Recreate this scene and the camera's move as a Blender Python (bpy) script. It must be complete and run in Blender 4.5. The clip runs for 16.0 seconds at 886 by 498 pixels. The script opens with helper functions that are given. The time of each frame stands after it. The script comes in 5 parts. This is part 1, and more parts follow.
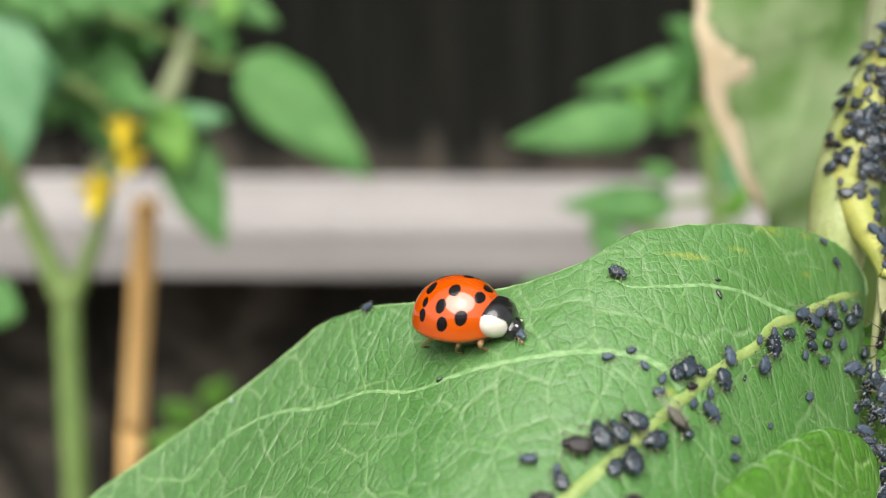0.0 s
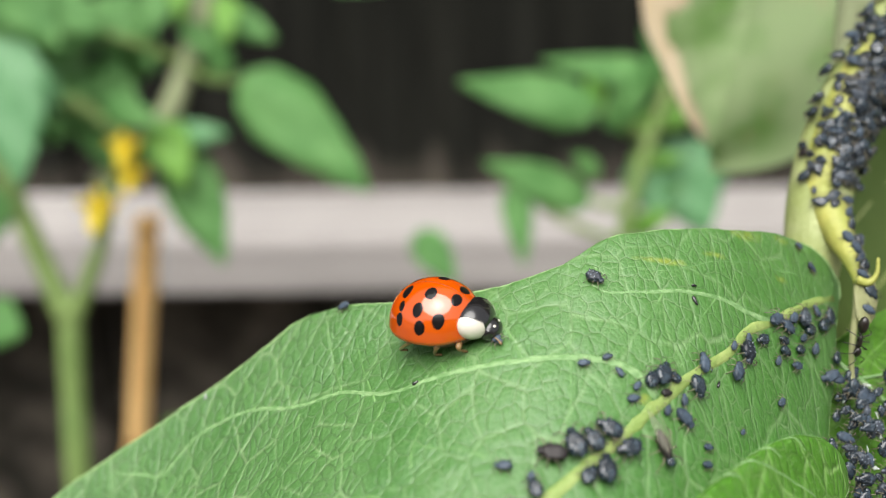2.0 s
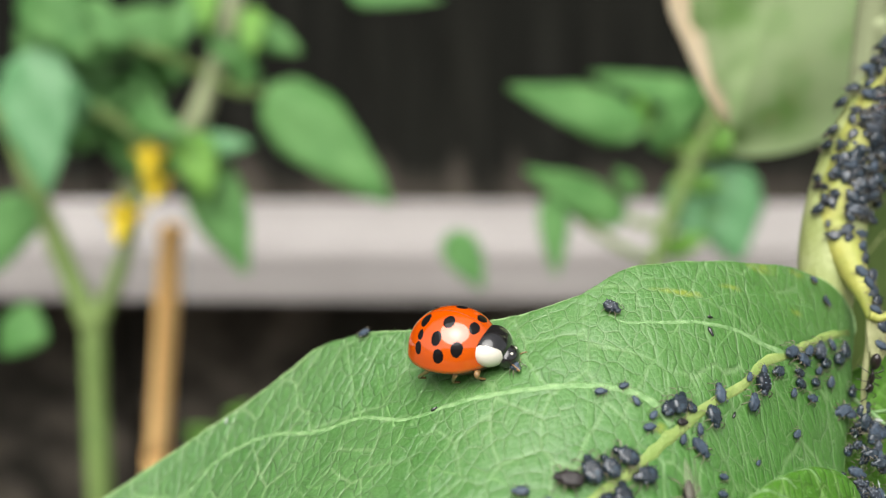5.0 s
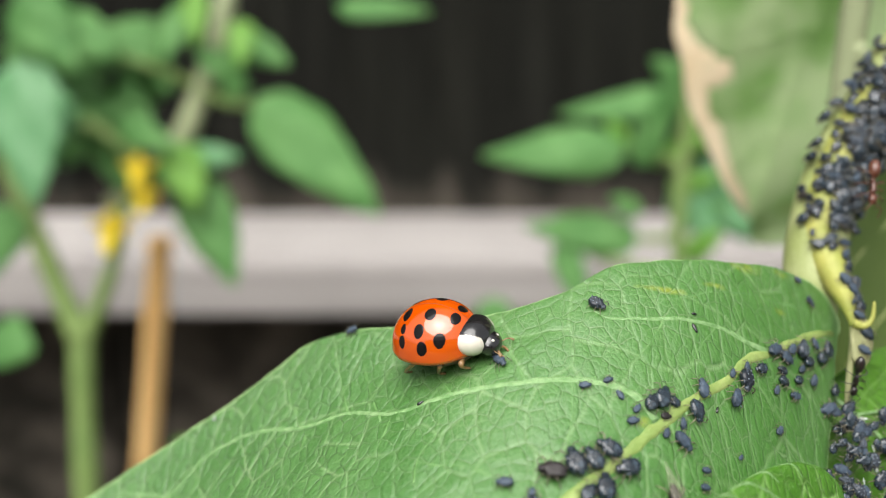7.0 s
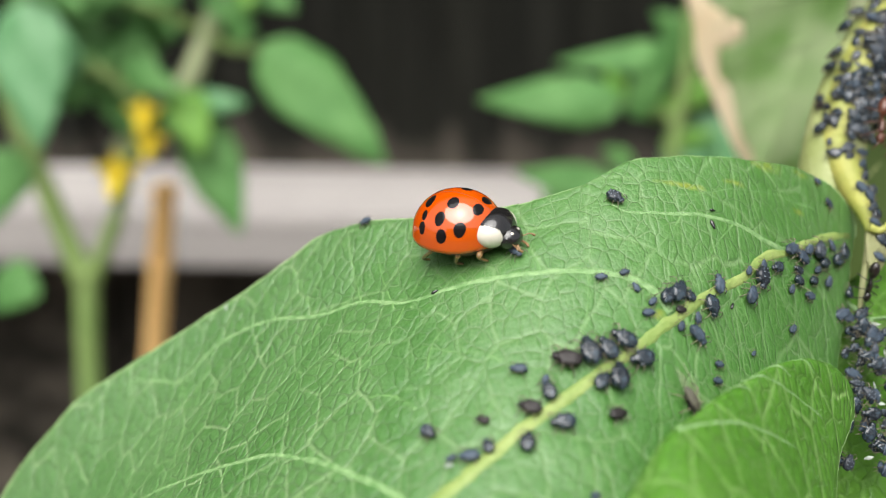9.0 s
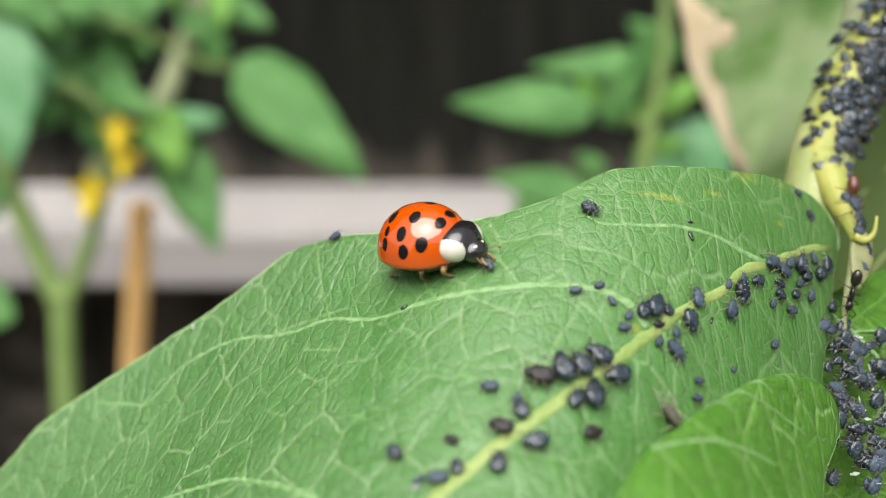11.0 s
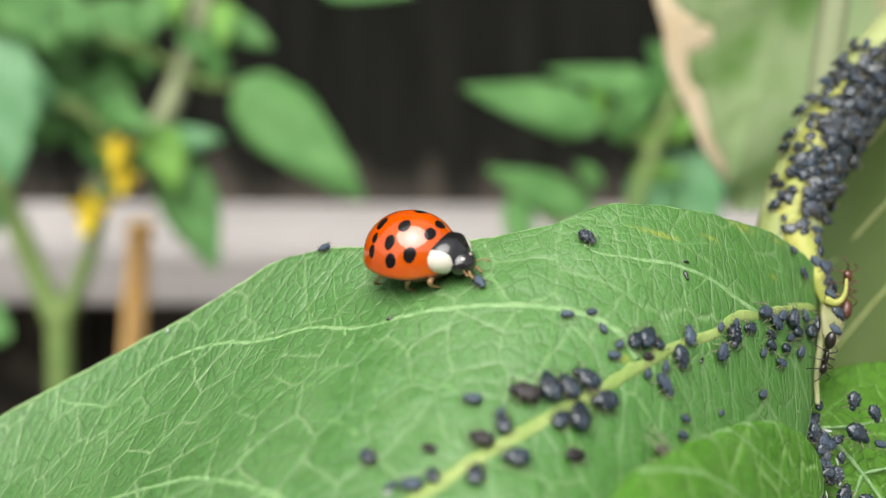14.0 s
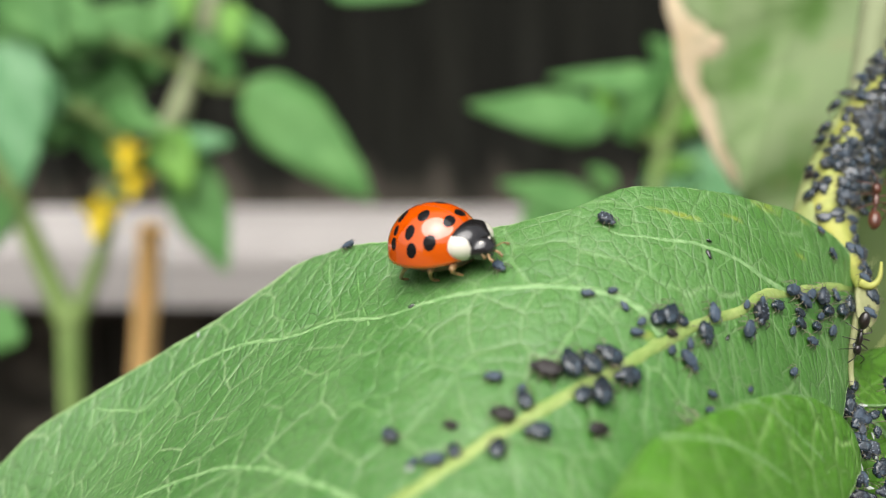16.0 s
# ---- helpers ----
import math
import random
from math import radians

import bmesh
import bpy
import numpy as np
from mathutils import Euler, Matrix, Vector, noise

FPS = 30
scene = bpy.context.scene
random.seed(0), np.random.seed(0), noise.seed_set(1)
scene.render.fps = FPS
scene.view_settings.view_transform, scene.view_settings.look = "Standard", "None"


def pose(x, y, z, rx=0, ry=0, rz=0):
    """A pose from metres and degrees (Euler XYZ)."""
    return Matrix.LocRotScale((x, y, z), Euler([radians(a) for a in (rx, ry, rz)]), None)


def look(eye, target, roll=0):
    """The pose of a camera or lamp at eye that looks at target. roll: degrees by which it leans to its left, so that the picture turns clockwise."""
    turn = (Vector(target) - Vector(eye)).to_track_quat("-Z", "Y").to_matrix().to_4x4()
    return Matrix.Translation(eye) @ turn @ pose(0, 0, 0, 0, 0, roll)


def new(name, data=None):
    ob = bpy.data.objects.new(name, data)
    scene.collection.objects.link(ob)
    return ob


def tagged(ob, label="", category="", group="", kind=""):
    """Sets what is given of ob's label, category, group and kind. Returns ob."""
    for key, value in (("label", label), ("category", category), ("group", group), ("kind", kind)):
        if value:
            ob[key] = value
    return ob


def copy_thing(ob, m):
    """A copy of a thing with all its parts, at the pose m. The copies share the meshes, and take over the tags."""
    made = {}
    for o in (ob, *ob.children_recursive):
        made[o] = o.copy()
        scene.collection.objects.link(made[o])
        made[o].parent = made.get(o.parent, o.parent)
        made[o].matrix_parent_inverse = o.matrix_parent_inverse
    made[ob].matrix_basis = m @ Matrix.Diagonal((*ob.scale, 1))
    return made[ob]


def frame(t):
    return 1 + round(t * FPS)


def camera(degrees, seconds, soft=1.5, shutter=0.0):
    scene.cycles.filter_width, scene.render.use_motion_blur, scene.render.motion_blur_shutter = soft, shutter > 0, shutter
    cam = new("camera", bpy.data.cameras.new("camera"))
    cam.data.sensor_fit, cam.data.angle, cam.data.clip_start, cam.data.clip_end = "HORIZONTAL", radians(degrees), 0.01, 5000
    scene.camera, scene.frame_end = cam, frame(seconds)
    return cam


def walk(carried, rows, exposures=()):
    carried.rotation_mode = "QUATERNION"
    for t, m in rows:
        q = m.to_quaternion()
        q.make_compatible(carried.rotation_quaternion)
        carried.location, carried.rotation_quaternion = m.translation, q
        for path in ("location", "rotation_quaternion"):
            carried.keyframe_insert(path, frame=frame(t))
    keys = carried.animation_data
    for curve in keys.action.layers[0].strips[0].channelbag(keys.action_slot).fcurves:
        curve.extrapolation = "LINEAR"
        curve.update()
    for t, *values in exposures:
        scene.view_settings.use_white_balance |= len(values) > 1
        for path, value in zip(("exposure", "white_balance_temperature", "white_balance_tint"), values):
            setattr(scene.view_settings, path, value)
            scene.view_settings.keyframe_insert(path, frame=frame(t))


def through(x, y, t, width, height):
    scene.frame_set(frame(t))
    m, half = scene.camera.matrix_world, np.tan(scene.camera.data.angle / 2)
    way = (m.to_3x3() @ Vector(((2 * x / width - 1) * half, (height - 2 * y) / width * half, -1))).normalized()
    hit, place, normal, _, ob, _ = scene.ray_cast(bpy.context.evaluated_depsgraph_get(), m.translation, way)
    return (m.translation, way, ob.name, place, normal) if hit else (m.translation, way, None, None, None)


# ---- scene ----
# The world is the garden at rest; the bean plant sways in it, and the camera is a phone held 5 cm from the leaf.
EXPOSURE = 1.65
EYE = [
    (0, pose(-0.00138, -0.0501, 0.02509, 68.75, -0.4, -0.22)), (0.5, pose(-0.0003, -0.05029, 0.02422, 69.23, -0.01, 0.4)),
    (1, pose(0.00018, -0.0505, 0.02408, 69.33, 0.18, 0.5)), (1.5, pose(-0.00019, -0.05059, 0.02468, 69.45, 0.32, 0.52)),
    (2, pose(0.00012, -0.05047, 0.02473, 69.58, 0.52, -0.2)), (2.5, pose(-0.00022, -0.05035, 0.02479, 69.67, 0.42, -0.07)),
    (3, pose(-0.00055, -0.0505, 0.02472, 69.7, 0.48, -0.37)), (3.5, pose(-0.0002, -0.05127, 0.02435, 70, 0, -0)),
    (4, pose(0.00057, -0.05106, 0.02496, 70.23, 0.43, 0.04)), (4.5, pose(-0.00018, -0.05077, 0.02596, 70.17, 0.71, 0.18)),
    (5, pose(8e-05, -0.05101, 0.02598, 70.17, 0.18, 1.25)), (5.2, pose(-0.00037, -0.0513, 0.02604, 70.42, 0.09, 0.58)),
    (7.3, pose(0.0004, -0.052, 0.0249, 71.05, 0.11, 0.62)), (7.5, pose(-0.00014, -0.05213, 0.02461, 71.06, -0.12, 0.7)),
    (8, pose(-0.00038, -0.05232, 0.02377, 70.69, -0.13, 0.67)), (8.5, pose(-0.00039, -0.05272, 0.02117, 69.27, -0.45, 0.85)),
    (9, pose(-0.00027, -0.05287, 0.02151, 68.78, -0.54, 1.05)), (9.5, pose(0.00049, -0.05227, 0.01866, 69.25, -0.77, 0.36)),
    (10, pose(0.00103, -0.05084, 0.01994, 69.43, -0.6, 0.4)), (10.2, pose(0.00054, -0.051, 0.02047, 69.5, -0.12, -0.16)),
    (12.3, pose(0.00019, -0.0519, 0.02126, 70.05, -0.14, -0.43)), (12.5, pose(-0.0001, -0.05208, 0.02067, 70.59, -0.54, -0.45)),
    (13, pose(0.00054, -0.05157, 0.02056, 70.82, -0.63, 0.1)), (13.5, pose(0.00084, -0.0516, 0.02047, 70.9, -0.48, -0.06)),
    (14, pose(0.00099, -0.05047, 0.02088, 70.85, -0.36, -0.12)), (14.5, pose(0.00106, -0.0505, 0.0204, 70.84, -0.05, -0.01)),
    (15, pose(0.00072, -0.05079, 0.02007, 70.99, -0.11, 0.38)), (15.5, pose(0.00118, -0.05114, 0.02009, 71.17, -0.07, 0.62)),
    (16, pose(0.0003, -0.05058, 0.01989, 71.08, 0.11, 0.2)),
]
LEAF_SWAY = [
    (0, pose(0.00014, 0.00019, -0.00054, -2.16, -3.31, -0.25)), (0.5, pose(-0.00011, 0.00014, -0.00020, 0.24, -1.64, 0.29)),
    (1, pose(-0.00020, 0.00013, -0.00012, 2.27, -2.73, 1.10)), (1.5, pose(-0.00016, 0.00017, -0.00022, 1.67, -3.16, 1.03)),
    (2, pose(-0.00019, 0.00017, -0.00015, 0.06, -1.14, 0.74)), (2.5, pose(-0.00014, 0.00019, -0.00013, 1.25, -1.88, 0.65)),
    (3, pose(-0.00014, 0.00021, -0.00002, 1.16, -0.97, 0.16)), (3.5, pose(-0.00017, 0.00013, -0.00002, -0.17, 0.28, 0.33)),
    (4, pose(-0.00028, 0.00005, -0.00018, -3.72, 2.53, 0.12)), (4.5, pose(-0.00019, -0.00007, -0.00014, -3.39, 1.66, -0.15)),
    (5, pose(-0.00029, 0.00002, -0.00030, -1.46, -1.11, 1.13)), (5.2, pose(-0.00016, 0.00015, -0.00041, -1.55, -1.61, 0.66)),
    (7.3, pose(-0.00019, -0.00004, -0.00022, -1.65, -0.65, 0.71)), (7.5, pose(-0.00013, -0.00003, -0.00023, -1.31, -1.21, 0.46)),
    (8, pose(-0.00010, -0.00002, -0.00015, -0.23, -1.77, 0.45)), (8.5, pose(-0.00012, -0.00015, 0.00016, 1.58, -1.24, 0.37)),
    (9, pose(-0.00019, 0.00006, 0.00004, 1.05, -0.19, 0.56)), (9.5, pose(-0.00020, 0.00010, 0.00034, 2.16, 1.08, 0.58)),
    (10, pose(-0.00031, -0.00017, 0.00028, 0.83, 0.83, 1.03)), (10.2, pose(-0.00018, -0.00011, 0.00025, 0.64, 0.64, 0.34)),
    (12.3, pose(-0.00009, -0.00002, 0.00003, 0.50, -0.13, -0.35)), (12.5, pose(-0.00021, -0.00012, 0.00046, 1.41, 2.63, 0.01)),
    (13, pose(-0.00031, -0.00024, 0.00047, 0.52, 3.10, 0.48)), (13.5, pose(-0.00029, -0.00032, 0.00039, -1.74, 4.73, -0.21)),
    (14, pose(-0.00029, -0.00020, 0.00027, -3.23, 5.43, -0.64)), (14.5, pose(-0.00028, -0.00039, 0.00048, -3.67, 6.94, -0.85)),
    (15, pose(-0.00018, -0.00009, 0.00010, -4.80, 6.14, -1.58)), (15.5, pose(-0.00008, 0.00008, -0.00037, -5.67, 2.63, -1.79)),
    (16, pose(-0.00002, 0.00008, -0.00024, -5.10, 2.94, -2.28)),
]
STEM_SWAY = [
    (0, pose(-3e-05, 0.0002, 0.00174, -1.91, 0.79, -1.19)), (0.5, pose(0.0004, 0.00023, 0.00086, -1.29, 0.13, -0.32)),
    (1, pose(0.00064, 0.00105, 0.00146, -2.34, 0.09, -1.17)), (1.5, pose(0.0006, 0.00089, 0.00137, -0.61, -0.5, -0.63)),
    (2, pose(7e-05, 0.00016, 0.00073, -1.3, 0.1, 0.14)), (2.5, pose(0.00054, 0.00087, 0.00108, -1.54, 0.1, -0.77)),
    (3, pose(0.00043, 0.00069, 0.00045, -1.37, -0.81, -1.11)), (3.5, pose(-0.00015, -0.00016, 0.00034, -0.46, 0.66, 0.07)),
    (4, pose(-0.00095, -0.00118, -0.0004, 0.69, 2.11, 1.73)), (4.5, pose(-0.00073, -0.00091, -9e-05, 0.09, 1.38, 0.65)),
    (5, pose(-0.00025, -9e-05, 0.00045, -0.77, -0.15, 0.5)), (5.2, pose(9e-05, 0.00036, 0, -0.87, -1.43, -0.62)),
    (7.3, pose(7e-05, -0.00034, 0.00063, -2.05, 1.64, 1.14)), (7.5, pose(8e-05, -0.00032, 0.0009, -1.25, 1.66, 0.96)),
    (8, pose(0.00035, 0.0001, 0.00097, -1.29, 1.24, 0.18)), (8.5, pose(0.00036, 0, 0.00043, -0.28, 0.45, 0.43)),
    (9, pose(9e-05, -0.00029, 0.00024, -1.1, 1.39, 1.32)), (9.5, pose(3e-05, -0.00077, -0.00013, -1.52, 2.09, 2.52)),
    (10, pose(-6e-05, -0.00055, -7e-05, -1.62, 1.78, 2.07)), (10.2, pose(7e-05, -0.00047, 0.00026, -1.08, 2.36, 1.48)),
    (12.3, pose(0.00033, 0.00127, 0.00218, -10.63, 4.7, -3.26)), (12.5, pose(0.00012, 0.00123, 0.00117, -10.31, 4.4, -3.42)),
    (13, pose(-0.0004, 0.0005, 0.0009, -9.8, 4.34, -1.77)), (13.5, pose(-0.00099, -0.00063, 0.00013, -8.01, 4.91, 0.04)),
    (14, pose(-0.00114, -0.00091, -0.00012, -8.2, 5.32, 0.49)), (14.5, pose(-0.00131, -0.00095, -0.00069, -6.84, 5.73, 0.27)),
    (15, pose(-0.00108, -0.00075, -0.00019, -8.59, 7, -0.15)), (15.5, pose(-0.00056, 0.00018, 0.00048, -11.46, 6.3, -1.91)),
    (16, pose(-0.00049, 0.00031, 9e-05, -11.31, 5.5, -2.56)),
]
BEETLE_WAY = [
    (0, pose(-0.00016, -0.00486, 0.00354, 5.02, -3.20, -28.15)), (0.5, pose(-0.00014, -0.00509, 0.00376, 6.40, -1.41, -27.76)),
    (1, pose(-0.00014, -0.00523, 0.00373, 8.16, -3.03, -27.27)), (1.5, pose(-0.00018, -0.00516, 0.00370, 8.43, -4.29, -26.52)),
    (2, pose(-0.00020, -0.00510, 0.00381, 7.61, -2.49, -26.25)), (2.5, pose(-0.00014, -0.00520, 0.00378, 7.54, -2.83, -26.70)),
    (3, pose(-0.00014, -0.00507, 0.00387, 8.42, -2.06, -27.02)), (3.5, pose(-0.00020, -0.00519, 0.00391, 7.45, -0.80, -26.65)),
    (4, pose(-0.00029, -0.00518, 0.00410, 5.67, 0.39, -25.08)), (4.5, pose(-0.00024, -0.00507, 0.00402, 5.68, -0.04, -25.59)),
    (5, pose(-0.00033, -0.00522, 0.00380, 7.26, -3.52, -24.92)), (5.2, pose(-0.00031, -0.00517, 0.00373, 7.70, -4.50, -25.48)),
    (7.3, pose(-0.00040, -0.00504, 0.00398, 9.90, -7.42, -24.22)), (7.5, pose(-0.00040, -0.00505, 0.00395, 11.05, -7.63, -24.76)),
    (8, pose(-0.00038, -0.00515, 0.00390, 11.58, -8.72, -25.80)), (8.5, pose(-0.00027, -0.00531, 0.00395, 12.09, -6.02, -26.73)),
    (9, pose(-0.00009, -0.00527, 0.00406, 10.52, -2.10, -27.51)), (9.5, pose(-0.00028, -0.00546, 0.00409, 11.68, -3.65, -27.50)),
    (10, pose(-0.00032, -0.00543, 0.00411, 11.18, -3.28, -27.66)), (10.2, pose(-0.00027, -0.00519, 0.00408, 10.75, -3.84, -28.77)),
    (12.3, pose(-0.00029, -0.00507, 0.00400, 10.98, -5.38, -32.06)), (12.5, pose(-0.00029, -0.00528, 0.00416, 10.17, -3.04, -31.69)),
    (13, pose(-0.00036, -0.00520, 0.00424, 9.74, -2.88, -30.65)), (13.5, pose(-0.00039, -0.00490, 0.00451, 11.24, -1.16, -29.85)),
    (14, pose(-0.00036, -0.00479, 0.00466, 11.01, -0.33, -30.01)), (14.5, pose(-0.00027, -0.00470, 0.00483, 9.13, 0.43, -30.04)),
    (15, pose(-0.00024, -0.00476, 0.00467, 9.28, -1.95, -31.76)), (15.5, pose(-0.00026, -0.00483, 0.00420, 9.44, -7.66, -32.64)),
    (16, pose(-0.00023, -0.00476, 0.00427, 9.85, -6.90, -33.82)),
]
TOMATO_SWAY = [
    (0, pose(0.05906, 0.20590, -0.03298, 0, -23.0, 0)), (0.5, pose(0.05219, 0.20624, -0.03355, 0, -19.8, 0)),
    (1, pose(0.05328, 0.20787, -0.02910, 0, 16.2, 0)), (1.5, pose(0.04711, 0.20678, -0.03093, 0, 5.3, 0)),
    (2, pose(0.04601, 0.20674, -0.02958, 0, -0.5, 0)), (2.5, pose(0.04516, 0.20683, -0.02963, 0, -1.3, 0)),
    (3, pose(0.04456, 0.20583, -0.03135, 0, 2.5, 0)), (3.5, pose(0.04495, 0.20543, -0.03058, 0, 0.0, 0)),
    (4, pose(0.04807, 0.20484, -0.03218, 0, -0.6, 0)), (4.5, pose(0.04701, 0.20551, -0.03083, 0, -1.7, 0)),
    (5, pose(0.05243, 0.20632, -0.03038, 0, 4.4, 0)), (5.2, pose(0.04843, 0.20527, -0.02998, 0, -12.0, 0)),
    (7.3, pose(0.04995, 0.20401, -0.03184, 0, -15.3, 0)), (7.5, pose(0.04989, 0.20397, -0.03186, 0, -14.6, 0)),
    (8, pose(0.05057, 0.20416, -0.03215, 0, -13.4, 0)), (8.5, pose(0.04864, 0.20576, -0.03197, 0, -12.6, 0)),
    (9, pose(0.04699, 0.20569, -0.03276, 0, -12.7, 0)), (9.5, pose(0.05462, 0.20579, -0.03423, 0, -17.4, 0)),
    (10, pose(0.04865, 0.20776, -0.03135, 0, -10.1, 0)), (10.2, pose(0.04744, 0.20720, -0.03093, 0, -11.0, 0)),
    (12.3, pose(0.04524, 0.20499, -0.03203, 0, -9.5, 0)), (12.5, pose(0.04726, 0.20527, -0.02986, 0, -10.1, 0)),
    (13, pose(0.04735, 0.20642, -0.02886, 0, -3.0, 0)), (13.5, pose(0.05396, 0.20633, -0.02864, 0, 11.0, 0)),
    (14, pose(0.04841, 0.20696, -0.02977, 0, 0.3, 0)), (14.5, pose(0.04861, 0.20701, -0.03059, 0, -3.5, 0)),
    (15, pose(0.04797, 0.20683, -0.03120, 0, -5.2, 0)), (15.5, pose(0.04857, 0.20670, -0.03084, 0, -4.8, 0)),
    (16, pose(0.04786, 0.20732, -0.03013, 0, -5.9, 0)),
]
PALE_SWAY = [
    (0, pose(0.03534, 0.06309, -0.00053)), (0.5, pose(0.03194, 0.06397, 0.00059)),
    (1, pose(0.03064, 0.06741, 0.01001)), (1.5, pose(0.02834, 0.06675, 0.00920)),
    (2, pose(0.02898, 0.06618, 0.00845)), (2.5, pose(0.03177, 0.06759, 0.01199)),
    (3, pose(0.03136, 0.06702, 0.01124)), (3.5, pose(0.03092, 0.06466, 0.00661)),
    (4, pose(0.03133, 0.06401, 0.00483)), (4.5, pose(0.02907, 0.06588, 0.00981)),
    (5, pose(0.02899, 0.06732, 0.01320)), (5.2, pose(0.02913, 0.06564, 0.01072)),
    (7.3, pose(0.03304, 0.06253, 0.00321)), (7.5, pose(0.03292, 0.06234, 0.00276)),
    (8, pose(0.03363, 0.06221, 0.00178)), (8.5, pose(0.03217, 0.06361, 0.00262)),
    (9, pose(0.03276, 0.06276, 0.00030)), (9.5, pose(0.03156, 0.06504, 0.00362)),
    (10, pose(0.03457, 0.06464, 0.00008)), (10.2, pose(0.03510, 0.06427, 0.00071)),
    (12.3, pose(0.03311, 0.06305, 0.00164)), (12.5, pose(0.03279, 0.06311, 0.00256)),
    (13, pose(0.03270, 0.06348, 0.00148)), (13.5, pose(0.03204, 0.06668, 0.01097)),
    (14, pose(0.03268, 0.06499, 0.00320)), (14.5, pose(0.03324, 0.06501, 0.00251)),
    (15, pose(0.03357, 0.06482, 0.00201)), (15.5, pose(0.03231, 0.06465, 0.00237)),
    (16, pose(0.03256, 0.06479, 0.00143)),
]

cam = camera(50, 16.0, soft=1.1)
cam.data.dof.use_dof = True
cam.data.dof.focus_distance = 0.0505
cam.data.dof.aperture_fstop = 26.0
walk(cam, EYE, exposures=[(0, EXPOSURE), (16, EXPOSURE)])

# ---- daylight: a bright overcast sky, the sun a wide soft glow behind thin cloud ----
world = bpy.data.worlds.new("sky")
scene.world = world
world.use_nodes = True
wn = world.node_tree.nodes
sky = wn.new("ShaderNodeTexSky")
sky.sky_type = "NISHITA"
sky.sun_disc = False
sky.sun_elevation = radians(64.6)
sky.sun_rotation = radians(196.8)
sky.air_density = 1.0
sky.dust_density = 4.0
sky.ozone_density = 0.6
hue = wn.new("ShaderNodeHueSaturation")
hue.inputs["Saturation"].default_value = 0.26
world.node_tree.links.new(sky.outputs[0], hue.inputs["Color"])
world.node_tree.links.new(hue.outputs[0], wn["Background"].inputs["Color"])
wn["Background"].inputs["Strength"].default_value = 0.053
sun_data = bpy.data.lights.new("sun", "SUN")
sun_data.energy = 1.55
sun_data.angle = radians(64)
sun_data.color = (1.0, 0.975, 0.94)
sun = new("sun", sun_data)
sun.matrix_basis = look((-0.13, -0.43, 1.0), (0, 0, 0))

MM = 0.001


